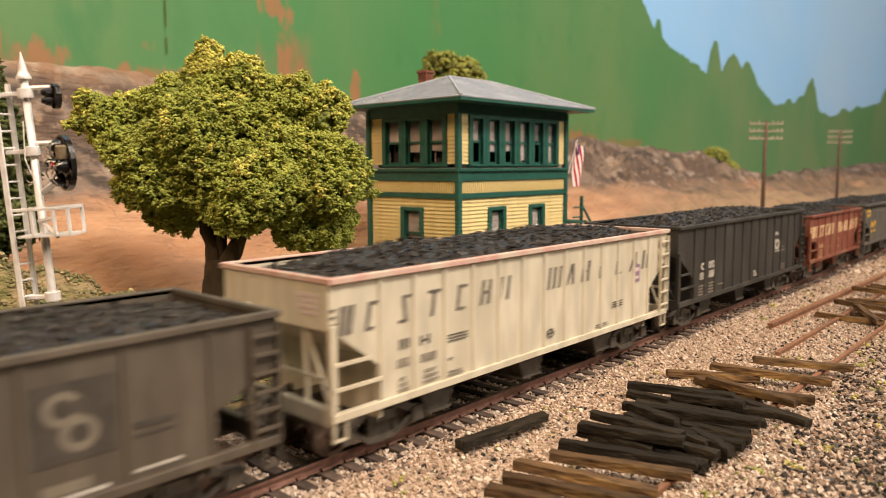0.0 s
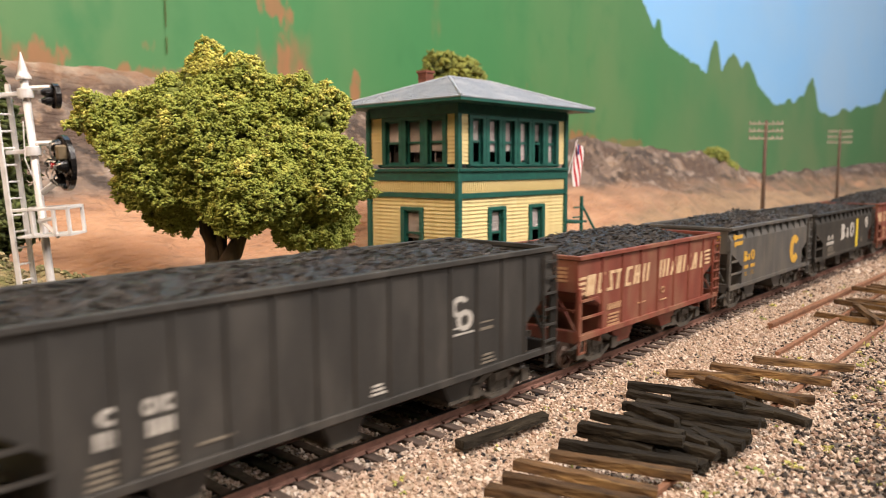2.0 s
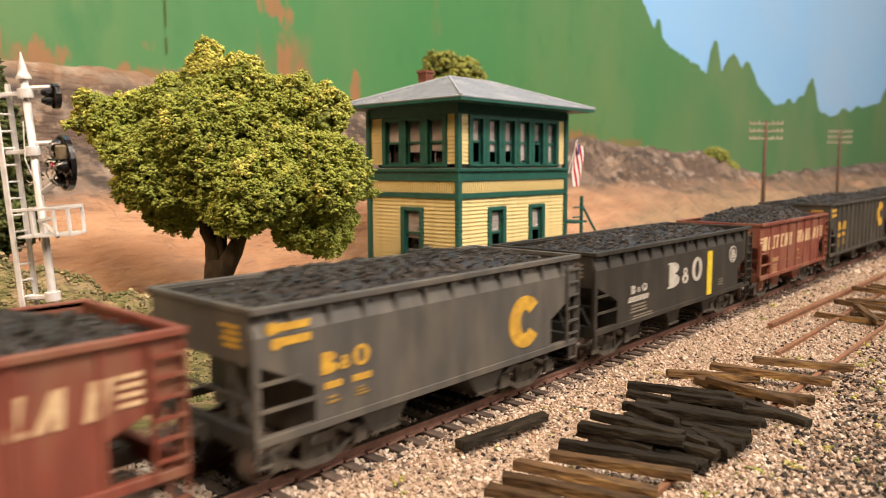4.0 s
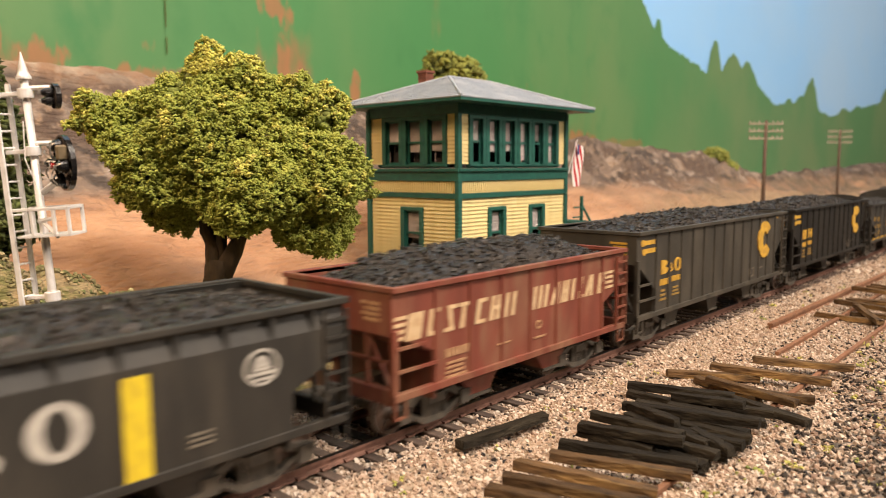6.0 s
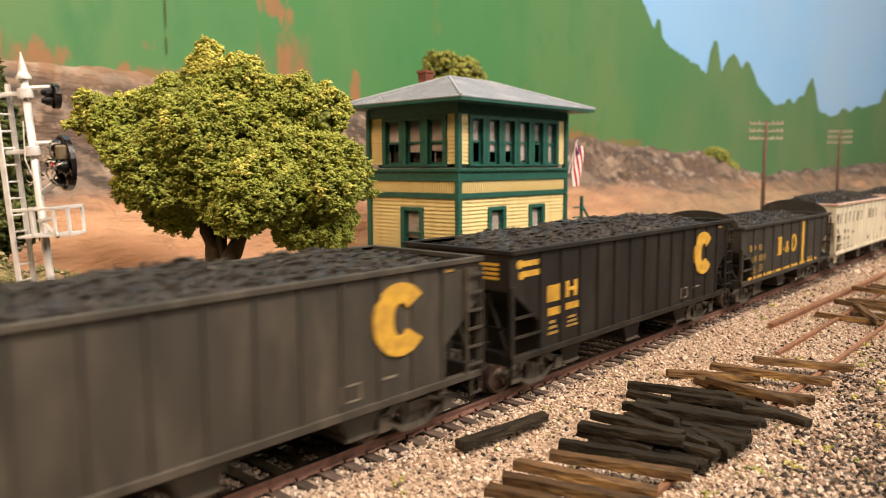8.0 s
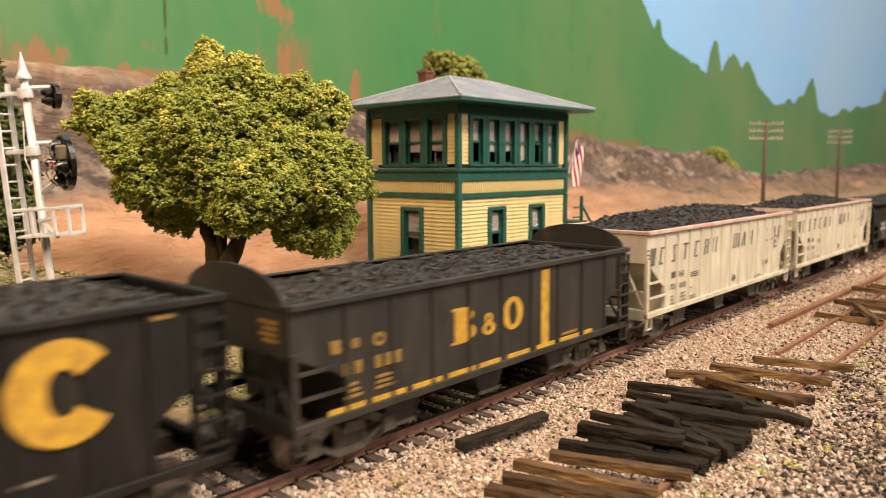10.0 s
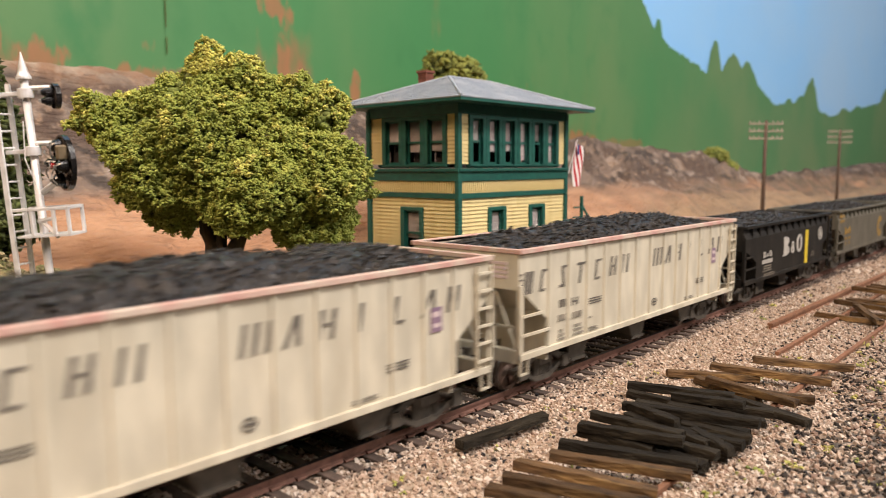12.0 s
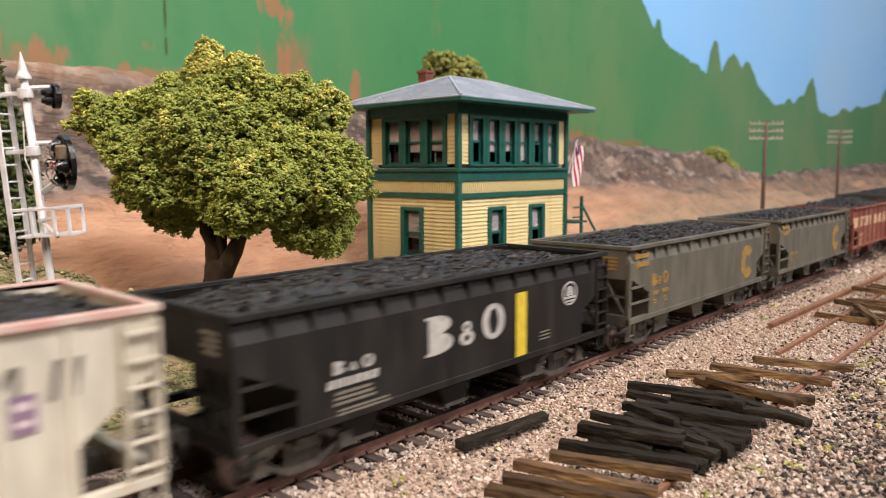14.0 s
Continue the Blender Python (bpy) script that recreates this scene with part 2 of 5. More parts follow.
def thing(name, label, category, group="", m=None, kind=""):
    ob = new(name)
    ob.empty_display_size = 0.01
    if m:
        ob.matrix_basis = m
    return tagged(ob, label, category, group, kind)


def place(x, y, z, rx=0, ry=0, rz=0):
    return pose(x * S, y * S, z * S, rx, ry, rz)


def raw(name, verts, faces, material, smooth=False):
    """A mesh from arrays (full-size metres), faces of one size."""
    me = bpy.data.meshes.new(name)
    verts, faces = np.asarray(verts, float) * S, np.asarray(faces, int)
    n = faces.shape[1]
    me.vertices.add(len(verts))
    me.vertices.foreach_set("co", verts.ravel())
    me.loops.add(faces.size)
    me.loops.foreach_set("vertex_index", faces.ravel())
    me.polygons.add(len(faces))
    me.polygons.foreach_set("loop_start", np.arange(0, faces.size, n))
    me.polygons.foreach_set("loop_total", np.full(len(faces), n))
    me.update(calc_edges=True)
    me.polygons.foreach_set("use_smooth", np.full(len(faces), smooth))
    me.materials.append(material)
    return me


ICO = np.array([(0, 0, 1)] + [(0.894 * math.cos(a), 0.894 * math.sin(a), 0.447) for a in [2 * math.pi * i / 5 for i in range(5)]]
               + [(0.894 * math.cos(a), 0.894 * math.sin(a), -0.447) for a in [2 * math.pi * (i + 0.5) / 5 for i in range(5)]] + [(0, 0, -1)])
ICO_F = np.array([(0, 1 + i, 1 + (i + 1) % 5) for i in range(5)] + [(1 + i, 6 + i, 1 + (i + 1) % 5) for i in range(5)]
                 + [(1 + (i + 1) % 5, 6 + i, 6 + (i + 1) % 5) for i in range(5)] + [(11, 6 + (i + 1) % 5, 6 + i) for i in range(5)])
OCT = np.array([(1, 0, 0), (-1, 0, 0), (0, 1, 0), (0, -1, 0), (0, 0, 1), (0, 0, -1)], float)
OCT_F = np.array([(0, 2, 4), (2, 1, 4), (1, 3, 4), (3, 0, 4), (2, 0, 5), (1, 2, 5), (3, 1, 5), (0, 3, 5)])


CUB = np.array([(x, y, z) for x in (-0.62, 0.62) for y in (-0.62, 0.62) for z in (-0.62, 0.62)])
CUB_F = np.array([(0, 1, 3), (0, 3, 2), (4, 6, 7), (4, 7, 5), (0, 4, 5), (0, 5, 1), (2, 3, 7), (2, 7, 6), (0, 2, 6), (0, 6, 4), (1, 5, 7), (1, 7, 3)])


WISP = OCT * (1.35, 0.6, 0.7)


def lumps(centres, radii, rng, base=ICO, faces=ICO_F, squash=0.7, jitter=0.35):
    """Many small uneven lumps as one array pair."""
    n, k = len(centres), len(base)
    v = base[None] * (1 + jitter * rng.uniform(-1, 1, (n, k, 1))) + jitter * 0.4 * rng.uniform(-1, 1, (n, k, 3))
    a = rng.uniform(0, 6.283, n)
    ca, sa = np.cos(a)[:, None], np.sin(a)[:, None]
    tilt = rng.uniform(-0.9, 0.9, n)[:, None]
    x, y, z = v[..., 0] * (1 + 0.3 * rng.uniform(-1, 1, (n, 1))), v[..., 1], v[..., 2] * squash
    x, y = x * ca - y * sa, x * sa + y * ca
    y, z = y * np.cos(tilt) - z * np.sin(tilt), y * np.sin(tilt) + z * np.cos(tilt)
    w = np.stack([x, y, z], -1) * np.asarray(radii)[:, None, None] + np.asarray(centres)[:, None, :]
    f = faces[None] + (np.arange(n) * k)[:, None, None]
    return w.reshape(-1, 3), f.reshape(-1, 3)


# ---- the place: layout surface, painted backdrop, room ----
RIDGE_X = (-40, 0, 12, 16, 29, 42, 53, 68, 75, 82, 100, 138, 230)
RIDGE_Y = (30, 29.5, 28, 29, 26.7, 23.5, 20.5, 19, 18.5, 18, 18, 18, 20)
RIDGE_H = (10, 10.2, 10.4, 10.8, 9.6, 8.6, 7.5, 6.9, 5.6, 4.1, 4.6, 5.8, 6)


BANK = 3.3


def fbm(x, y, z=0.0, o=4):
    return noise.fractal(Vector((x, y, z)), 1.0, 2.0, o)


def ground_z(x, y):
    """Height of the layout's surface."""
    z = -0.36
    d = abs(y)
    if d < 2.6:
        z = -0.27 if d < 1.32 else (-0.225 if d < 1.75 else -0.225 - 0.16 * (d - 1.75))
    z += 0.03 * fbm(x * 0.6, y * 0.6)
    if 2 < y < 20:
        z += BANK * math.exp(-((max(x, 5.2) - 5.2) / 5.2) ** 2 - ((y - 9.0) / 2.4) ** 2) * (1 + 0.25 * fbm(x * 0.7, y * 0.7, 2))
    ry, rh = float(np.interp(x, RIDGE_X, RIDGE_Y)), float(np.interp(x, RIDGE_X, RIDGE_H))
    foot = ry - 15.5
    if y > foot:
        u = (y - foot) / 15.5
        if u < 0.62:
            h = 0.50 * rh * (u / 0.62) ** 1.25
        elif u < 1:
            k = (u - 0.62) / 0.38
            h = rh * (0.50 + 0.5 * (k * k * (3 - 2 * k)))
            h += (1.4 * fbm(x * 0.22, y * 0.35, 3.1) + 0.9 * abs(fbm(x * 0.6, y * 0.7, 9.1)) - 0.3) * math.sin(math.pi * min(k * 1.1, 1))
        else:
            h = rh * max(0.4, 1 - 0.06 * (y - ry))
        h += (0.6 * fbm(x * 0.16, y * 0.22) + 0.25 * fbm(x * 0.45, y * 0.5, 4) + 0.10 * fbm(x * 0.9, y * 0.9, 7)) * min(1, u * 4)
        z += h
    return z


def ground_material():
    m = mat("orange_dirt_and_rock", (0.64, 0.37, 0.215), (0.46, 0.235, 0.125), 0.6, 0.95, 0, 0.9, 3.6, bdist=0.6, stretch=(0.38, 1, 2.0), c=(0.42, 0.225, 0.13), cscale=0.38, cpos=(0.52, 0.66))
    nd, ln = m.node_tree.nodes, m.node_tree.links
    bs = nd["Principled BSDF"]
    dirt = bs.inputs["Base Color"].links[0].from_socket
    co = nd.new("ShaderNodeTexCoord")
    sep = nd.new("ShaderNodeSeparateXYZ")
    ln.new(co.outputs["Object"], sep.inputs[0])

    def noi(sc, det=6):
        n = nd.new("ShaderNodeTexNoise")
        n.inputs["Scale"].default_value, n.inputs["Detail"].default_value = sc / S, det
        ln.new(co.outputs["Object"], n.inputs["Vector"])
        return n.outputs["Fac"]

    def math_(op, a, b):
        k = nd.new("ShaderNodeMath")
        k.operation = op
        for i, v in enumerate((a, b)):
            if isinstance(v, float):
                k.inputs[i].default_value = v
            else:
                ln.new(v, k.inputs[i])
        return k.outputs[0]

    def rng(v, lo, hi):
        k = nd.new("ShaderNodeMapRange")
        k.interpolation_type = "SMOOTHSTEP"
        k.inputs[1].default_value, k.inputs[2].default_value = lo, hi
        ln.new(v, k.inputs[0])
        return k.outputs[0]

    def mix(f, a, b):
        k = nd.new("ShaderNodeMix")
        k.data_type = "RGBA"
        for i, v in ((0, f), (6, a), (7, b)):
            if isinstance(v, tuple):
                k.inputs[i].default_value = (*v, 1)
            else:
                ln.new(v, k.inputs[i])
        return k.outputs[2]

    z = math_("MULTIPLY", sep.outputs["Z"], 1 / S)
    y = math_("MULTIPLY", sep.outputs["Y"], 1 / S)
    zn = math_("ADD", z, math_("MULTIPLY", noi(0.25), 3.0))
    rock = mix(rng(noi(0.9, 9), 0.42, 0.58), (0.235, 0.17, 0.13), (0.085, 0.064, 0.052))
    rock = mix(rng(noi(0.30, 8), 0.47, 0.58), rock, (0.13, 0.088, 0.066))
    rock = mix(rng(noi(0.55, 8), 0.56, 0.66), rock, (0.37, 0.285, 0.225))
    rock = mix(rng(noi(1.6), 0.55, 0.7), rock, (0.32, 0.22, 0.15))
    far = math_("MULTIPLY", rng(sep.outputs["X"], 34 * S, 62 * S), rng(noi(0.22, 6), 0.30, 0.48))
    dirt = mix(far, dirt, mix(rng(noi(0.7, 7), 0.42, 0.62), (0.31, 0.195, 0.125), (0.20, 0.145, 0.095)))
    col = mix(rng(zn, 4.6, 5.8), dirt, rock)
    col = mix(rng(zn, 10.5, 12.0), col, mix(rng(noi(0.9), 0.4, 0.6), (0.34, 0.20, 0.12), (0.46, 0.36, 0.27)))
    grass = mix(rng(noi(1.5), 0.4, 0.6), (0.16, 0.15, 0.05), (0.34, 0.25, 0.13))
    tan = mix(rng(noi(0.8), 0.4, 0.6), (0.30, 0.20, 0.12), (0.40, 0.26, 0.15))
    grass = mix(rng(sep.outputs["X"], 16 * S, 24 * S), grass, tan)
    col = mix(rng(math_("ADD", y, math_("MULTIPLY", noi(0.5), 4.0)), 14.0, 15.5), grass, col)
    bed = mix(rng(noi(6.0), 0.35, 0.65), (0.40, 0.31, 0.22), (0.17, 0.13, 0.10))
    col = mix(rng(math_("ADD", y, math_("MULTIPLY", noi(0.8), 2.0)), 4.2, 5.0), bed, col)
    cind = mix(rng(noi(5.0), 0.35, 0.65), (0.17, 0.135, 0.105), (0.055, 0.047, 0.040))
    col = mix(rng(math_("ADD", y, math_("MULTIPLY", noi(0.4), 1.6)), -6.3, -5.3), cind, col)
    ln.new(col, bs.inputs["Base Color"])
    return m


def grid(fn, xs, ys):
    nx, ny = len(xs), len(ys)
    v = [(x, y, fn(x, y)) for x in xs for y in ys]
    i = np.arange((nx - 1) * (ny - 1))
    a = (i // (ny - 1)) * ny + i % (ny - 1)
    return v, np.stack([a, a + ny, a + ny + 1, a + 1], 1)


def build_setting():
    xs = np.concatenate([np.arange(-40, 0, 1.0), np.arange(0, 60, 0.4), np.arange(60, 231, 1.0)])
    ys = np.concatenate([np.arange(-30, -9, 1.0), np.arange(-9, 32, 0.33), np.arange(32, 46, 1.0)])
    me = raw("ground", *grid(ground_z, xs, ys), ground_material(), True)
    tagged(new("ground", me), "model landscape of gravel, orange dirt slope and grey rock ridge", "ground", kind="structure")

    # painted wall: sky board and hills painted in front of it
    a, b = Vector((-45, 46.5)), Vector((235, 23.8))
    along = (b - a).normalized()
    out = Vector((along.y, -along.x))

    def bp(u, z, d):
        p = a + along * u + out * d
        return (p.x, p.y, z)

    L = (b - a).length
    sky = Mb()
    sky.add([bp(0, -100, 0), bp(L, -100, 0), bp(L, 106, 0), bp(0, 106, 0), bp(0, -100, -1), bp(L, -100, -1), bp(L, 106, -1), bp(0, 106, -1)],
            [(0, 1, 2, 3), (5, 4, 7, 6), (3, 2, 6, 7), (0, 4, 5, 1), (0, 3, 7, 4), (1, 5, 6, 2)])
    tagged(new("backdrop", sky.mesh("backdrop", M["sky"])), "light blue painted sky board behind the layout", "backdrop", kind="structure")

    hill = bpy.data.materials.new("airbrushed_green_hill")
    hill.use_nodes = True
    nd, ln = hill.node_tree.nodes, hill.node_tree.links
    co = nd.new("ShaderNodeTexCoord")

    def noi(sc, stretch, det=4):
        mp = nd.new("ShaderNodeMapping")
        mp.inputs["Scale"].default_value = [s / S for s in stretch]
        ln.new(co.outputs["Object"], mp.inputs[0])
        n = nd.new("ShaderNodeTexNoise")
        n.inputs["Scale"].default_value, n.inputs["Detail"].default_value = sc, det
        ln.new(mp.outputs[0], n.inputs["Vector"])
        return n.outputs["Fac"]

    def rng(v, lo, hi):
        k = nd.new("ShaderNodeMapRange")
        k.interpolation_type = "SMOOTHSTEP"
        k.inputs[1].default_value, k.inputs[2].default_value = lo, hi
        ln.new(v, k.inputs[0])
        return k.outputs[0]

    def mix(f, x, y):
        k = nd.new("ShaderNodeMix")
        k.data_type = "RGBA"
        for i, v in ((0, f), (6, x), (7, y)):
            if isinstance(v, tuple):
                k.inputs[i].default_value = (*v, 1)
            else:
                ln.new(v, k.inputs[i])
        return k.outputs[2]

    col = mix(rng(noi(0.05, (1, 1, 0.35)), 0.38, 0.62), (0.045, 0.21, 0.066), (0.105, 0.225, 0.08))
    col = mix(rng(noi(0.3, (1, 1, 0.6)), 0.5, 0.75), col, (0.04, 0.19, 0.06))
    sep = nd.new("ShaderNodeSeparateXYZ")
    ln.new(co.outputs["Object"], sep.inputs[0])
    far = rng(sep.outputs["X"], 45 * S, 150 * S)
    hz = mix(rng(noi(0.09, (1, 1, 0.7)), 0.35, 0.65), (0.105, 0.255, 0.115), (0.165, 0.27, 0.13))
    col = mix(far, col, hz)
    rust = nd.new("ShaderNodeMath")
    rust.operation = "MULTIPLY"
    low = nd.new("ShaderNodeMath")
    low.operation = "ADD"
    ln.new(noi(0.16, (1, 1, 0.30), 6), low.inputs[0])
    k = nd.new("ShaderNodeMapRange")
    k.inputs[1].default_value, k.inputs[2].default_value, k.inputs[3].default_value, k.inputs[4].default_value = 9 * S, 17 * S, 0.13, 0.0
    ln.new(sep.outputs["Z"], k.inputs[0])
    ln.new(k.outputs[0], low.inputs[1])
    ln.new(rng(low.outputs[0], 0.63, 0.75), rust.inputs[0])
    ln.new(rng(sep.outputs["X"], 90 * S, 40 * S), rust.inputs[1])
    col = mix(rust.outputs[0], col, (0.30, 0.13, 0.06))
    # worn patches and drips where the rust primer shows through: x, z, half width, half height, strength
    wob, wob2 = noi(0.55, (1, 1, 0.5), 7), noi(1.6, (1, 1, 0.35), 5)

    def sub(v, off, k):
        n = nd.new("ShaderNodeMath")
        n.operation = "MULTIPLY_ADD"
        ln.new(v, n.inputs[0])
        n.inputs[1].default_value, n.inputs[2].default_value = k, off
        return n.outputs[0]

    def op(o, p, q):
        n = nd.new("ShaderNodeMath")
        n.operation = o
        ln.new(p, n.inputs[0])
        if isinstance(q, float):
            n.inputs[1].default_value = q
        else:
            ln.new(q, n.inputs[1])
        return n.outputs[0]

    for px, pz, hw, hh, k in RUST_PATCHES:
        ex = sub(sep.outputs["X"], -px / hw, 1 / (S * hw))
        ez = sub(sep.outputs["Z"], -pz / hh, 1 / (S * hh))
        d = op("ADD", op("MULTIPLY", ex, ex), op("MULTIPLY", ez, ez))
        d = op("ADD", d, op("MULTIPLY", op("ADD", wob, wob2), 4.2))
        col = mix(op("MULTIPLY", rng(d, 5.2, 4.2), k), col, mix(wob2, (0.36, 0.15, 0.065), (0.25, 0.13, 0.055)))
    ln.new(col, nd["Principled BSDF"].inputs["Base Color"])
    nd["Principled BSDF"].inputs["Roughness"].default_value = 0.6
    # outline of the wooded hill: a falling base line with pointed tree tops standing on it
    tops = [(TREE_U[i], TREE_H[i], TREE_W[i]) for i in range(len(TREE_U))]

    def line(u):
        z = float(np.interp(u, BASE_U, BASE_Z)) + 0.3 * fbm(u * 0.35, 2.0) + 0.3 * fbm(u * 1.3, 5.0) + 0.25 * fbm(u * 2.6, 8.0)
        for c, h, w in tops:
            q = abs(u - c + 0.25 * fbm(u * 1.1, c)) / w
            if q < 1:
                z += h * (1 - q ** 1.5) * (1 + 0.12 * fbm(u * 2.2, 3.0))
        return z

    us = np.arange(0, L, 0.2)
    v = [bp(u, z, d) for u in us for z, d in ((-8, 0.12), (line(u), 0.12))]
    f = [(2 * i, 2 * i + 2, 2 * i + 3, 2 * i + 1) for i in range(len(us) - 1)]
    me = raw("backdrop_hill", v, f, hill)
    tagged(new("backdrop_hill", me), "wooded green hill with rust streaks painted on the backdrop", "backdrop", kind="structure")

    # plain room that closes the place
    X0, X1, Y0, Y1, Z0, Z1 = -240, 400, -230, 60, -100, 106
    for nm, q in (("floor", (X0, X1, Y0, Y1, Z0 - 4, Z0)), ("ceiling", (X0, X1, Y0, Y1, Z1, Z1 + 4)), ("wall_west", (X0 - 4, X0, Y0, Y1, Z0, Z1)),
                  ("wall_east", (X1, X1 + 4, Y0, Y1, Z0, Z1)), ("wall_south", (X0, X1, Y0 - 4, Y0, Z0, Z1)), ("wall_north", (X0, X1, Y1, Y1 + 4, Z0, Z1))):
        tagged(new(nm, Mb().box(*q).mesh(nm, M["wallpaint"])), "plain painted train room " + nm.split("_")[0], nm.split("_")[0], kind="structure")


RUST_PATCHES = [(17.6, 12.6, 2.6, 1.5, 0.9), (25.4, 11.6, 2.6, 1.0, 0.85), (25.5, 13.9, 0.8, 0.6, 0.5), (35.6, 18.0, 1.5, 0.9, 0.85), (37.2, 16.8, 1.2, 1.3, 0.8), (36.4, 14.2, 0.75, 2.6, 0.85),
                (43.5, 12.3, 0.8, 1.3, 0.9), (41.0, 10.8, 2.2, 0.9, 0.7), (66.7, 13.0, 0.5, 1.6, 0.45), (72.2, 11.2, 0.6, 1.8, 0.5), (75.0, 8.6, 5.0, 0.9, 0.8), (86.0, 8.0, 6.0, 0.7, 0.5), (31.0, 18.4, 0.9, 0.5, 0.4)]
BASE_U = (0, 60, 100, 128, 135, 138, 142, 147, 153, 160, 166, 170, 177, 186, 196, 203, 212, 224, 236, 281)
BASE_Z = (40, 36, 33, 30, 26.5, 23.4, 21.4, 20.4, 18.6, 20.0, 20.6, 18.4, 15.4, 16.4, 15.6, 14.6, 15.8, 17.6, 19.5, 22)
TREE_U = (139.2, 155.2, 161, 167, 193.1, 183, 189, 210, 218, 236)
TREE_H = (2.0, 5.0, 2.2, 1.4, 5.4, 0.9, 1.6, 1.0, 0.8, 2.6)
TREE_W = (1.1, 2.2, 3.2, 3.0, 3.6, 1.6, 3.0, 3.0, 2.5, 3.0)


def build_track():
    track = thing("railway_track", "main line with rusty rails on weathered wooden ties", "track", kind="structure")
    prof = [(-0.075, -0.2), (0.07, -0.2), (0.07, -0.17), (0.02, -0.14), (0.025, -0.075), (0.055, -0.06), (0.055, -0.006), (-0.055, -0.006), (-0.055, -0.06), (-0.025, -0.075), (-0.02, -0.14), (-0.07, -0.17)]
    for y in (-0.755, 0.755):
        r = part("rail", Mb().slab([(y + p, z) for p, z in prof], "x", -40, 200), M["rail"], track, "rusty brown steel rail")
        part("railhead", Mb().box(-40, 200, y - 0.05, y + 0.05, -0.006, 0.0), M["railtop"], r)
    tie = Mb().box(-1.27, 1.27, -0.115, 0.115, -0.4, -0.2, ch=0.015).mesh("tie", M["tie"])
    rng = random.Random(4)
    for i in range(128):
        t = part("tie", tie, None, track, at=place(-4 + i * 0.53, rng.uniform(-0.03, 0.03), rng.uniform(-0.012, 0.008), 0, 0, 90 + rng.uniform(-1.2, 1.2)))
    far = Mb()
    for i in range(200):
        x = 63.84 + i * 0.53
        far.box(x - 0.115, x + 0.115, -1.3, 1.3, -0.4, -0.2)
    tagged(part("distant_ties", far, M["tie"], track), kind="stuff")
    spike = Mb().box(-0.09, 0.09, -0.06, 0.06, -0.2, -0.145, ch=0.015).mesh("tie_plate", M["rail"])
    for i in range(90):
        part("tie_plate", spike, None, track, at=place(2 + (i * 0.53) + 0.41, -0.83, 0.0))

    siding = thing("lifted_siding", "half-dismantled siding with loose orange rusted rails", "track", kind="structure")
    for y, x0, x1 in ((-4.05, 21.5, 60), (-5.54, 7.0, 60)):
        part("rail", Mb().slab([(y + p, z - 0.2) for p, z in prof], "x", x0, x1), M["loose_rail"], siding)
    loose = thing("loose_rail", "single rust-orange rail lying loose on the gravel", "rail", m=place(25.0, -2.72, -0.12, 0, 0, -1.1))
    part("rail", Mb().slab([(1.6 * p, 1.4 * z) for p, z in prof], "x", 0, 32), M["loose_rail"], loose)


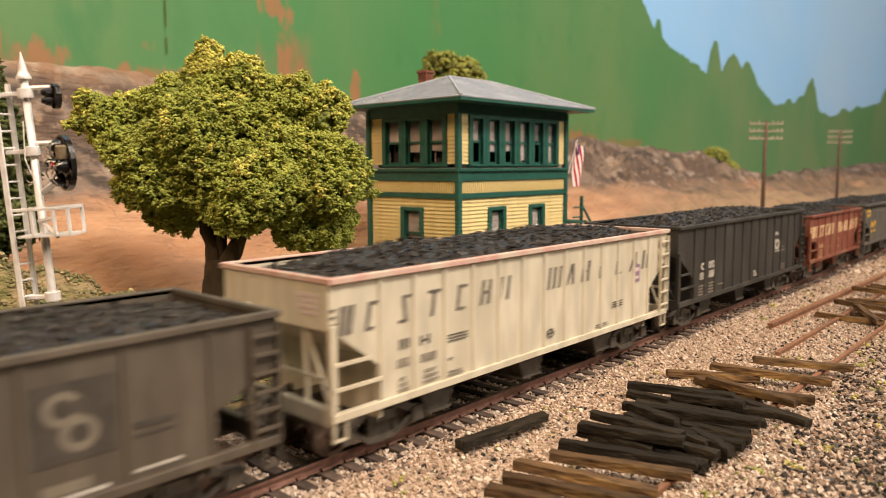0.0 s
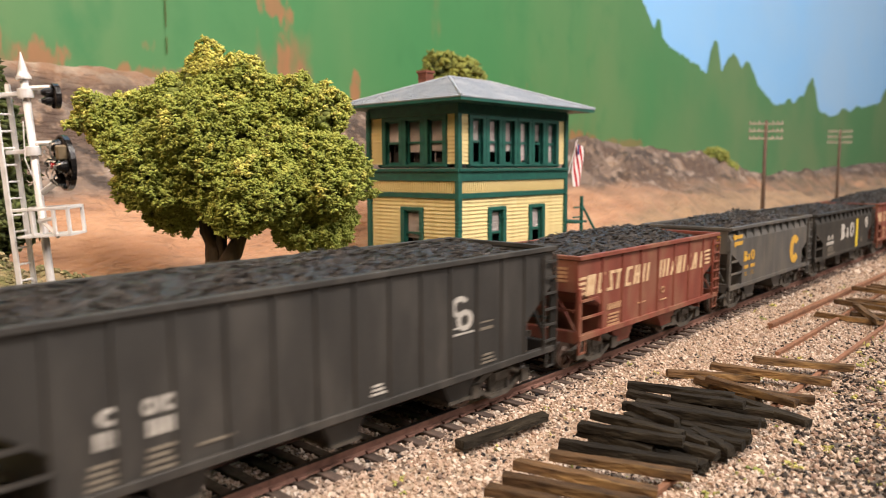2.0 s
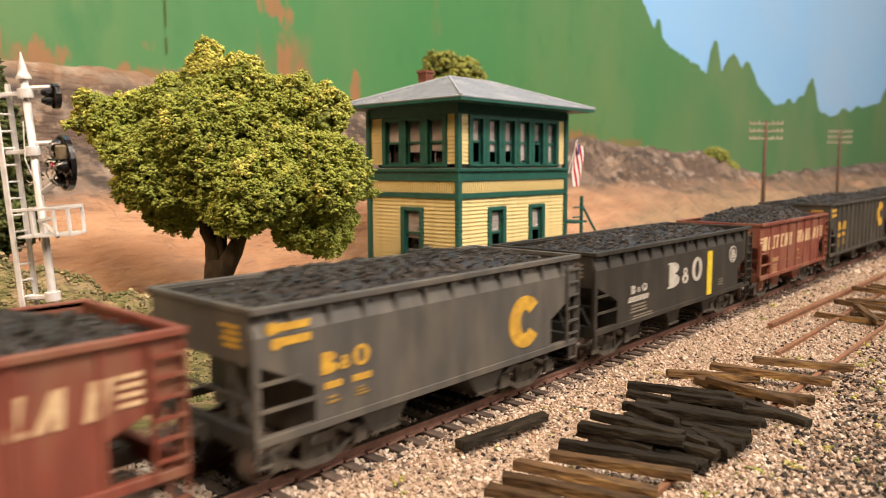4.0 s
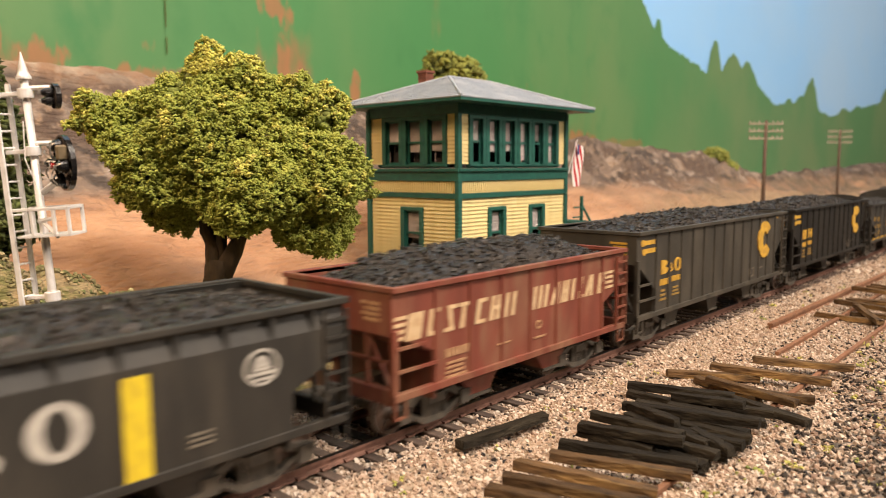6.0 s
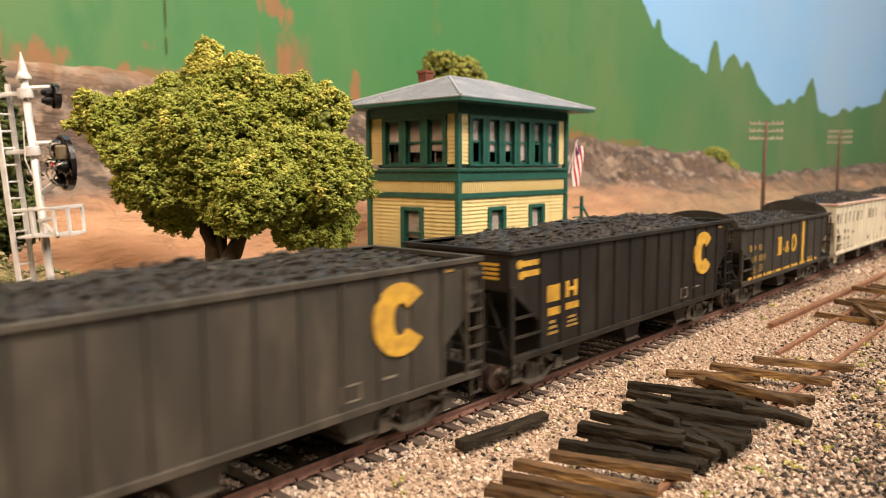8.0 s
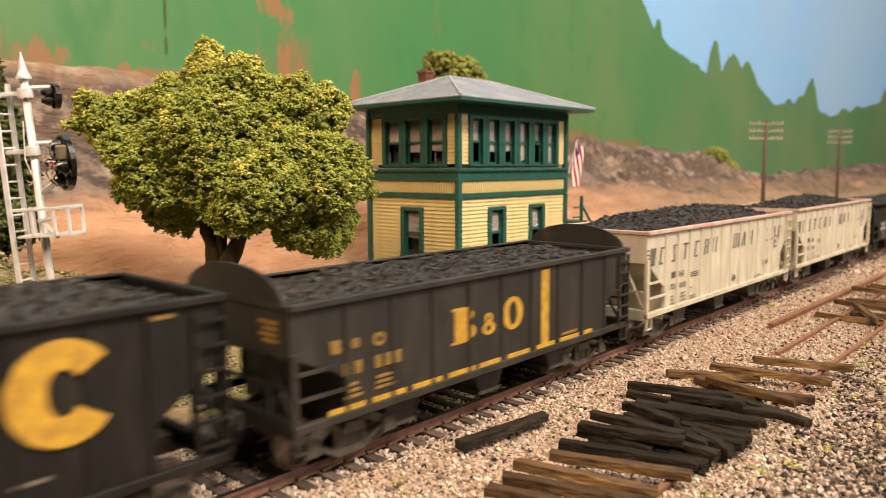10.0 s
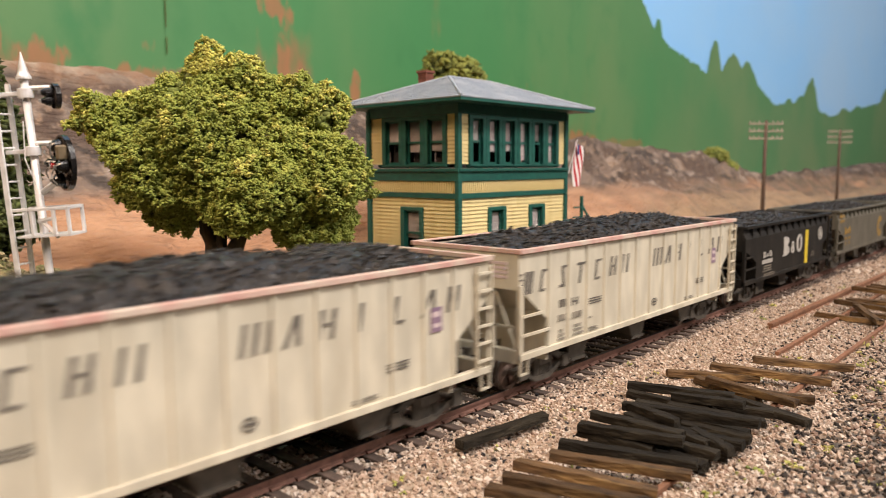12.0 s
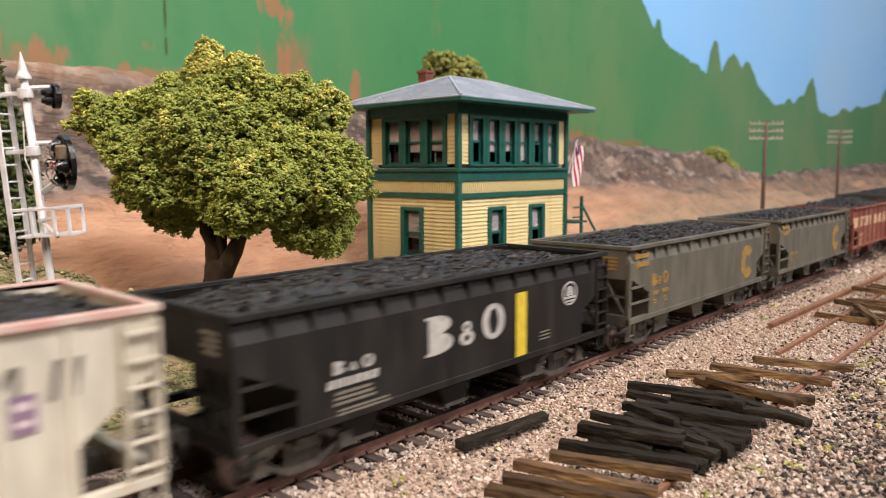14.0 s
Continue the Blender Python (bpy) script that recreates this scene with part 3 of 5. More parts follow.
def build_stones():
    rng = np.random.default_rng(7)

    def scatter(n, x0, x1, y0, y1, rmin, rmax, keep=None):
        u = rng.uniform(0, 1, n)
        x = x0 + (x1 - x0) * u ** 1.5
        y = rng.uniform(y0, y1, n)
        if keep is not None:
            k = keep(x, y, rng.uniform(0, 1, n))
            x, y = x[k], y[k]
        z = np.array([ground_z(a, b) for a, b in zip(x, y)])
        r = rng.uniform(rmin, rmax, len(x)) * (0.7 + 0.6 * rng.uniform(0, 1, len(x)) ** 3)
        return np.stack([x, y, z + r * 0.25], 1), r

    def edge(x, y):
        return -6.45 + 0.5 * np.sin(x * 0.35) + 0.25 * np.sin(x * 1.3 + 1)

    def light(x, y, q):
        e = edge(x, y)
        free = (np.abs(np.abs(y) - 0.755) > 0.09)
        mid = (np.abs(y) > 1.22 + 0.16 * rng.uniform(0, 1, len(y))) | (np.abs(((x + 4) / 0.53 + 0.5) % 1 - 0.5) > 0.24)
        return free & mid & (q < 1 / (1 + np.exp(-(y - e) * 2.6)) + 0.10)

    def dark(x, y, q):
        return q < 1 / (1 + np.exp((y - edge(x, y)) * 3.2)) + 0.05

    c, r = scatter(108000, 4, 46, -8.0, 3.2, 0.032, 0.060, light)
    c2, r2 = scatter(9000, 40, 110, -8, 3, 0.09, 0.14, light)
    v, f = lumps(np.concatenate([c, c2]), np.concatenate([r, r2]), rng, CUB, CUB_F, 0.8, 0.32)
    tagged(new("ballast", raw("ballast", v, f, M["ballast"])), "cream and brown crushed stone ballast", "gravel", kind="stuff")
    c, r = scatter(38000, 5, 46, -9.5, -3.4, 0.036, 0.07, dark)
    v, f = lumps(c, r, rng, CUB, CUB_F, 0.8, 0.32)
    tagged(new("cinders", raw("cinders", v, f, M["cinder"])), "dark grey cinders mixed with pale stones", "gravel", kind="stuff")
    # bits of yellow-green ground foam between the stones
    c, r = scatter(420, 8, 36, -9, -1.5, 0.05, 0.10, lambda x, y, q: (y < -5.2) | (q < 0.25))
    cc = np.repeat(c, 6, 0) + rng.normal(0, 0.06, (len(c) * 6, 3)) * (1, 1, 0.5)
    v, f = lumps(cc, np.repeat(r, 6) * 0.5, rng)
    tagged(new("weeds", raw("weeds", v, f, M["scrub"])), "small yellow-green weed tufts in the gravel", "weeds", kind="stuff")
    # grass by the signal and along the foot of the slope
    c, r = scatter(24000, -1, 15, 4.5, 11.5, 0.03, 0.07, lambda x, y, q: q < 0.9 - 0.03 * x)
    v, f = lumps(c, r, rng, ICO, ICO_F, 0.8, 0.4)
    tagged(new("grass", raw("grass", v, f, M["turf"])), "olive and straw ground foam grass", "grass", kind="stuff")


def build_ties():
    def tie_thing(row, material, label):
        x, y, lvl, head, length = row
        h = 0.085
        ob = thing("loose_tie", label, "railway tie", "loose ties beside the track", place(x, y, (-0.22, -0.06, 0.13)[lvl], 0, (0, 1, -3)[lvl], head))
        rg = random.Random(int(x * 991 + y * 77))
        mb, n = Mb(), 9
        ring = ((-0.095, -h), (0.095, -h), (0.11, -h + 0.015), (0.11, h - 0.015), (0.095, h), (-0.095, h), (-0.11, h - 0.015), (-0.11, -h + 0.015))
        vs = [((i / (n - 1) - 0.5) * length + (rg.uniform(-0.04, 0.04) if i in (0, n - 1) else 0), a + rg.uniform(-0.012, 0.012), b + rg.uniform(-0.012, 0.012)) for i in range(n) for a, b in ring]
        fs = [(8 * i + k, 8 * i + (k + 1) % 8, 8 * i + 8 + (k + 1) % 8, 8 * i + 8 + k) for i in range(n - 1) for k in range(8)]
        part("beam", mb.add(vs, fs + [tuple(range(7, -1, -1)), tuple(range(8 * n - 8, 8 * n))]), material, ob)

    dk = "creosote-black wooden tie in the pile on the gravel"
    br = "bare brown wooden tie lying on the torn-up siding"
    for row in DARK_TIES + MORE_TIES:
        tie_thing(row, M["darktie"], dk)
    for row in BROWN_TIES:
        tie_thing(row, M["browntie"], br)
    tie_thing((11.1, -2.22, 1, -5.3, 2.45), M["darktie"], "single black tie lying apart beside the main track")


MORE_TIES = [(15.2, -4.3, 0, -75.0, 2.0), (14.5, -4.7, 0, -95.0, 2.2), (13.7, -4.5, 0, -80.0, 2.3), (13.0, -4.8, 0, -88.0, 2.2), (12.2, -4.7, 0, -78.0, 2.2), (13.2, -4.6, 1, -101.0, 1.9), (12.5, -5.1, 0, -110.0, 1.4), (14.4, -4.3, 1, -78.0, 1.8), (13.3, -5.0, 1, -85.0, 2.1), (12.6, -4.9, 1, -90.0, 1.9), (14.7, -5.0, 1, -79.0, 1.9), (15.3, -4.9, 1, -74.0, 2.0)]
DARK_TIES = [(15.76, -3.74, 1, -68.0, 2.3), (14.94, -4.72, 2, -83.0, 1.5), (14.84, -3.87, 1, -86.0, 1.8), (13.82, -4.77, 2, -82.0, 2.7), (12.57, -4.27, 2, -96.0, 2.0), (13.37, -4.25, 2, -114.0, 1.4), (13.68, -5.22, 1, -82.0, 1.6), (12.07, -4.39, 2, -82.0, 2.0), (16.18, -5.56, 0, -108.0, 1.9), (13.2, -5.5, 1, -118.0, 1.1), (11.57, -4.61, 1, -70.0, 2.4), (12.02, -4.14, 1, -88.0, 1.5)]
BROWN_TIES = [(18.0, -3.59, 0, -62.0, 2.2), (18.54, -4.81, 1, -77.0, 2.75), (16.82, -4.94, 1, -101.0, 2.2), (17.09, -4.3, 0, -112.0, 1.9), (20.06, -5.14, 1, -66.0, 2.4), (11.03, -4.76, 1, -68.0, 2.4), (10.18, -4.58, 1, -75.0, 2.4), (9.66, -4.72, 1, -71.0, 2.4), (9.05, -4.63, 1, -72.0, 2.0), (33.87, -4.17, 1, -103.0, 2.2), (28.03, -4.35, 0, -97.0, 2.2), (28.5, -4.84, 1, -153.0, 2.8), (32.26, -4.41, 0, -66.0, 2.2), (17.3, -5.2, 0, -72.0, 1.9), (30.0, -4.6, 1, -104.0, 2.5), (31.1, -5.0, 1, -78.0, 2.6), (29.3, -5.3, 0, -68.0, 2.3), (34.6, -4.7, 1, -92.0, 2.4), (36.2, -4.4, 0, -110.0, 2.4)]


# ---- the signal tower ----
def build_tower():
    W, Dp, ZE = 7.47, 5.1, 7.88       # length along the track, depth, wall top
    tower = thing("signal_tower", "two-storey yellow clapboard railway tower with dark green trim", "building", m=place(21.25, 7.78, -0.3))
    Z1 = 4.39
    hb = 0.155

    def face(side):
        """Frame of a wall: origin at its left foot seen from outside, x along it, y inwards."""
        return {"south": pose(0, 0, 0), "west": pose(0, Dp, 0, 0, 0, -90), "east": pose(W, 0, 0, 0, 0, 90), "north": pose(W, Dp, 0, 0, 0, 180)}[side]

    for side, L, low, high in (("south", W, ((2.39, 1.06), (5.22, 1.06)), (0.60, 6.85, 6)), ("west", Dp, ((2.55, 1.16),), (0.85, 4.50, 3)), ("east", Dp, (), (0.8, 4.6, 3)), ("north", W, (), (0.60, 6.85, 6))):
        m = face(side)
        m4 = Matrix.LocRotScale(m.translation * S, m.to_quaternion(), None)
        wall = part("wall", Mb().box(0.1, L - 0.1, 0.12, 0.2, 0, 2.0 if low else 4.0), M["inside"], tower, "yellow clapboard wall with green trim", at=m4)
        zlo0, zlo1 = 1.8, 3.67
        wx0, wx1, n = high
        zu0, zu1 = 5.52, 7.32

        def spans(z):
            """Free stretches of a board at height z."""
            cuts = []
            if zlo0 - 0.1 < z < zlo1 + 0.1:
                cuts = [(c - w / 2 - 0.05, c + w / 2 + 0.05) for c, w in low]
            if zu0 - 0.25 < z < zu1 + 0.3:
                cuts = [(wx0, wx1)]
            x, res = 0.08, []
            for a, b in cuts:
                res.append((x, a))
                x = b
            res.append((x, L - 0.08))
            return res

        shared = {}
        zs = [0.0 + i * hb for i in range(28)] + [5.38 + i * hb for i in range(14)]
        for z in zs:
            if Z1 - 0.1 < z < 5.5:
                continue
            for a, b in spans(z + hb / 2):
                key = round(b - a, 3)
                if key not in shared:
                    shared[key] = Mb().slab([(0.0, 0.0), (0.14, 0.0), (0.14, hb), (0.06, hb)], "x", 0, b - a).mesh("board", M["yellow"])
                part("board", shared[key], None, wall, at=place(a, 0, z))
        # vertical boards of the frieze between the belts
        part("frieze", Mb().box(0.08, L - 0.08, 0.03, 0.14, Z1, 4.9), M["yellow"], wall, "yellow vertical beadboard frieze")
        groove = Mb().box(0, 0.07, -0.015, 0.03, Z1 + 0.01, 4.85).mesh("batten", M["yellow"])
        for i in range(int((L - 0.2) / 0.125)):
            part("batten", groove, None, wall, at=place(0.14 + i * 0.125, 0, 0))
        tr = Mb()
        for a, b, z0, z1, d in ((-0.03, L + 0.03, 4.18, 4.385, -0.06), (-0.05, L + 0.05, 4.86, 5.24, -0.07), (-0.1, L + 0.1, 5.24, 5.36, -0.16), (-0.03, L + 0.03, 7.46, ZE, -0.06), (wx0 - 0.02, wx1 + 0.02, 5.38, 5.5, -0.02)):
            tr.box(a, b, d, 0.1, z0, z1)
        part("trim", tr, M["green"], wall, "dark green belt boards", bevel=0.012)
        if side in ("south", "north"):
            for x in (0, L):
                part("corner_board", Mb().box(x - 0.11, x + 0.11, -0.08, 0.12, 0, ZE - 0.1), M["green"], wall, "dark green corner board", bevel=0.012)
        elif side == "west":
            part("corner_board", Mb().box(L - 0.17, L - 0.01, -0.05, 0.1, 0, ZE - 0.1), M["green"], wall, "dark green corner board", bevel=0.012)
            part("corner_board", Mb().box(0.0, 0.14, -0.05, 0.1, 0, ZE - 0.1), M["green"], wall, "dark green corner board", bevel=0.012)

        def window(cx, w, z0, z1, blind, parent_label):
            h = z1 - z0
            fr = Mb()
            t = 0.15
            fr.box(cx - w / 2 - 0.06, cx - w / 2 + t, -0.06, 0.2, z0, z1).box(cx + w / 2 - t, cx + w / 2 + 0.06, -0.06, 0.2, z0, z1)
            fr.box(cx - w / 2 - 0.06, cx + w / 2 + 0.06, -0.05, 0.14, z1 - 0.02, z1 + 0.13).box(cx - w / 2 - 0.08, cx + w / 2 + 0.08, -0.1, 0.14, z0 - 0.08, z0)
            wn = part("window", fr, M["green"], wall, parent_label, bevel=0.012)
            a, b = cx - w / 2 + t, cx + w / 2 - t
            sash = Mb().box(a, a + 0.06, 0.10, 0.15, z0, z1).box(b - 0.06, b, 0.10, 0.15, z0, z1)
            sash.box(a + 0.06, b - 0.06, 0.10, 0.15, z0, z0 + 0.09).box(a + 0.06, b - 0.06, 0.10, 0.15, z1 - 0.09, z1).box(a + 0.06, b - 0.06, 0.08, 0.14, z0 + h * 0.5 - 0.05, z0 + h * 0.5 + 0.04)
            part("sash", sash, M["green"], wn, "dark green sash")
            part("pane", Mb().box(a + 0.03, b - 0.03, 0.125, 0.135, z0 + 0.05, z1 - 0.05), GLASS, wn).visible_shadow = False
            part("blind", Mb().box(a + 0.02, b - 0.02, 0.18, 0.19, z0 + h * (1 - blind), z1), M["blind"], wn, "half-drawn pale window blind")
            # dark-coloured sheet painted in for the unlit room behind the glass
            part("room_darkness", Mb().box(a - 0.05, b + 0.05, 0.5, 0.52, z0 - 0.1, z1 + 0.1), M["inside"], wn, "dark sheet behind the pane standing for the unlit room")

        for c, w in low:
            window(c, w, zlo0, zlo1, 0.62 if side == "west" else 0.55, "narrow sash window in dark green frame")
        pitch = (wx1 - wx0) / n
        bl = (0.50, 0.72, 0.70, 0.9, 0.45, 0.95) if side == "south" else (0.50, 0.72, 0.70)
        for i in range(n):
            window(wx0 + pitch * (i + 0.5), pitch - 0.12, zu0, zu1, bl[i % len(bl)], "tall double-hung sash window in dark green frame")
    # roof: thin hipped slab with courses, eave board, ridge
    o, r0, rz = 0.95, ZE - 0.02, 9.22
    base = [(-o, -o), (W + o, -o), (W + o, Dp + o), (-o, Dp + o)]
    q = 2.32
    rid = [(q, Dp / 2), (W - q, Dp / 2)]
    sides = (((0, 1), (0, 1)), ((1, 2), (1, 1)), ((2, 3), (1, 0)), ((3, 0), (0, 0)))
    roof = part("roof", Mb().slab([(-o + .02, -o + .02), (W + o - .02, -o + .02), (W + o - .02, Dp + o - .02), (-o + .02, Dp + o - .02)], "z", r0, r0 + 0.13), M["green"], tower, "low hipped roof of grey slates over deep green eaves")
    n = 13
    for (i, j), (p, s) in sides:
        A, B, Q, R = [Vector((*v, 0)) for v in (base[i], base[j], rid[s], rid[p])]
        A.z = B.z = r0 + 0.13
        Q.z = R.z = rz
        nrm = (B - A).cross(R - A).normalized()
        for k in range(n):
            f0, f1 = k / n, (k + 1) / n
            a0, b0, a1, b1 = A.lerp(R, f0), B.lerp(Q, f0), A.lerp(R, f1), B.lerp(Q, f1)
            up = nrm * 0.03
            mb = Mb().add([a0 + up, b0 + up, b1, a1, a0 - nrm * 0.02, b0 - nrm * 0.02, b1 - nrm * 0.02, a1 - nrm * 0.02], [(0, 1, 2, 3), (4, 5, 1, 0), (7, 6, 5, 4), (1, 5, 6, 2), (0, 3, 7, 4)])
            part("slate_course", mb, M["roof"], roof)
    caps = Mb()
    for a, b in ((base[0], rid[0]), (base[1], rid[1]), (base[2], rid[1]), (base[3], rid[0])):
        caps.tube((*a, r0 + 0.17), (*b, rz + 0.03), 0.05, n=6)
    caps.tube((*rid[0], rz + 0.03), (*rid[1], rz + 0.03), 0.05, n=6)
    part("ridge_cap", caps, M["roof"], roof)
    cx, cy = 2.36, 3.95
    chim = part("chimney", Mb().box(cx - 0.21, cx + 0.21, cy - 0.21, cy + 0.21, 8.3, 9.58), M["brick"], tower, "small red brick chimney")
    bk = Mb().box(-0.112, 0.112, -0.04, 0.04, 0, 0.075, ch=0.008).mesh("brick", M["brick"])
    for k in range(14):
        for d in range(2):
            off = 0.03 if k % 2 else -0.03
            part("brick", bk, None, chim, at=place(cx + (d - 0.5) * 0.235 + off * 0.5, cy - 0.21, 8.34 + k * 0.088))
            part("brick", bk, None, chim, at=place(cx - 0.21, cy + (d - 0.5) * 0.235 - off * 0.5, 8.34 + k * 0.088, 0, 0, 90))
    part("chimney_cap", Mb().box(cx - 0.30, cx + 0.30, cy - 0.30, cy + 0.30, 9.49, 9.60), M["brick"], chim, bevel=0.02)
    # outside stair on the east end with its rail
    st = thing("outside_stair", "dark green wooden stair and handrail at the tower end", "stair", m=place(28.80, 7.9, -0.3))
    tread = Mb().box(0, 0.9, -0.13, 0.13, -0.02, 0.02).mesh("tread", M["green"])
    for k in range(20):
        part("tread", tread, None, st, at=place(0.1, 0.35 + k * 0.24, 0.2 + k * 0.2))
    for x in (0.06, 1.04):
        part("stringer", Mb().slab([(0.1, 0), (0.35, 0), (5.2, 4.1), (4.95, 4.1)], "x", x - 0.03, x + 0.03), M["green"], st)
    part("landing", Mb().box(0, 1.1, -0.6, 0.4, 2.8, 2.9), M["green"], st)
    part("post", Mb().box(0.62, 0.74, -0.61, -0.49, 0, 4.05), M["green"], st, bevel=0.01)
    for z in (3.05, 3.5):
        part("handrail", Mb().box(0.0, 0.62, -0.58, -0.52, z, z + 0.07), M["green"], st)
    part("brace", Mb().tube((0.72, -0.5, 3.7), (1.4, -1.0, 2.2), 0.06, n=6), M["green"], st)
    # flag on a slanting staff
    fl = thing("flag", "red and white striped flag hanging from a slanting staff", "flag", m=place(28.84, 7.7, 5.2))
    part("staff", Mb().tube((0, 0, -0.4), (0.35, -0.25, 1.15), 0.025, n=6), M["white"], fl)
    for k in range(7):
        mb = Mb()
        rows = 9
        vs, fs = [], []
        for i in range(rows):
            w = i / (rows - 1)
            for e in (0, 1):
                u = (k + e) / 7 * 0.75
                vs.append((0.34 - 0.10 * (1 - u) - 0.1 * w + u * 0.55 + 0.05 * math.sin(6 * w + 9 * u), -0.24 + 0.12 * math.sin(5 * u + 3 * w), 1.1 - 2.1 * w - 0.35 * u * (1 - w)))
        n2 = len(vs)
        vs += [(x, y + 0.02, z) for x, y, z in vs]
        for i in range(rows - 1):
            fs += [(2 * i, 2 * i + 1, 2 * i + 3, 2 * i + 2), (n2 + 2 * i, n2 + 2 * i + 2, n2 + 2 * i + 3, n2 + 2 * i + 1)]
        part("stripe", mb.add(vs, fs), M["red"] if k % 2 else M["white"], fl)
    part("canton", Mb().box(0.34, 0.46, -0.30, -0.27, 0.45, 0.9), M["blue"], fl)


GLASS = bpy.data.materials.new("window_glass")
GLASS.use_nodes = True
_b = GLASS.node_tree.nodes["Principled BSDF"]
_b.inputs["Transmission Weight"].default_value, _b.inputs["Roughness"].default_value, _b.inputs["IOR"].default_value = 1.0, 0.05, 1.15


# ---- trees ----
def tree(name, label, m, trunk, lobes, n, r, seed, leaf, bits=1, tip_rule=None):
    rng = np.random.default_rng(seed)
    t = thing(name, label, "tree", m=m)
    if trunk:
        mb = Mb()
        for a, b, r0, r1 in trunk:
            a, b = Vector(a), Vector(b)
            m2, k = 12, 9
            q = (b - a).to_track_quat("Z", "Y").to_matrix()
            vs = []
            for i in range(k):
                u = i / (k - 1)
                c = a.lerp(b, u) + Vector(rng.normal(0, 0.04, 3)) * (0 < i < k - 1)
                for j in range(m2):
                    t2 = 2 * math.pi * j / m2
                    rr = (r0 + (r1 - r0) * u) * (1 + 0.16 * math.sin(3 * t2 + i * 0.4) + 0.07 * rng.normal())
                    vs.append(c + q @ Vector((rr * math.cos(t2), rr * math.sin(t2), 0)))
            fs = [(m2 * i + j, m2 * i + (j + 1) % m2, m2 * i + m2 + (j + 1) % m2, m2 * i + m2 + j) for i in range(k - 1) for j in range(m2)]
            mb.add(vs, fs + [tuple(range(m2 - 1, -1, -1)), tuple(range(m2 * k - m2, m2 * k))])
        part("trunk", mb, M["bark"], t, "dark brown trunk with forked limbs", smooth=True)
    C = np.array([l[:3] for l in lobes], float)
    R = np.array([l[3:] for l in lobes], float)
    vol = R.prod(1)
    pick = rng.choice(len(lobes), n * 4, p=vol ** 0.72 / (vol ** 0.72).sum())
    d = rng.normal(0, 1, (n * 4, 3))
    d /= np.linalg.norm(d, axis=1)[:, None]
    rad = rng.uniform(0.80, 1.0, n * 4)
    pts = C[pick] + d * R[pick] * rad[:, None]
    lump = np.array([noise.noise(Vector(p * 0.9)) + 0.6 * noise.noise(Vector(p * 2.3)) for p in pts])
    pts = pts + d * (0.42 * lump)[:, None]
    inside = np.zeros(len(pts), bool)
    for c, q in zip(C, R):
        inside |= (((pts - c) / q) ** 2).sum(1) < 0.55
    keep = np.where(~inside & (lump > -0.75))[0][:n]
    pts, lump = pts[keep], lump[keep]
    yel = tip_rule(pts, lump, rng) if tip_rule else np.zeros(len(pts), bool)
    if bits > 1:
        # each clump is a fluffy knot of small bits
        size = rng.uniform(0.6, 1.35, len(pts))
        d = rng.normal(0, 1, (len(pts), bits, 3))
        d /= np.linalg.norm(d, axis=2)[..., None]
        pts = (pts[:, None] + d * (rng.uniform(0.35, 1.0, (len(pts), bits)) * 0.115 * size[:, None])[..., None]).reshape(-1, 3)
        yel = np.repeat(yel, bits)
    rr = r * rng.uniform(0.6, 1.25, len(pts))
    part("crown", raw("crown", *lumps(pts[~yel], rr[~yel], rng, base=WISP, faces=OCT_F, squash=0.9, jitter=0.45), leaf, True), None, t, "clumpy green foam foliage")
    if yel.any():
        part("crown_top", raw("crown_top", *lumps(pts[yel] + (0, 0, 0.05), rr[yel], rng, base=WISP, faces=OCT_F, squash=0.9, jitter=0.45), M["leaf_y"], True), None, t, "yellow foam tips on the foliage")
    # dark inner mass that closes the crown; darker green paints shade in gaps
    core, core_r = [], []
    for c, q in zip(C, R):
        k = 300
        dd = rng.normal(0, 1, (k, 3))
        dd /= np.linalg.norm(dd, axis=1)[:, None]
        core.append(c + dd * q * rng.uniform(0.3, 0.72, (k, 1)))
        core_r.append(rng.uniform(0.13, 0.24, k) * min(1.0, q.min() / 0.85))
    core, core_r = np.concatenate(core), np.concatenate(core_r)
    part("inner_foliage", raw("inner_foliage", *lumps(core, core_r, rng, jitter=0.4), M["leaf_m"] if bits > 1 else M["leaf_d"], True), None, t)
    return t


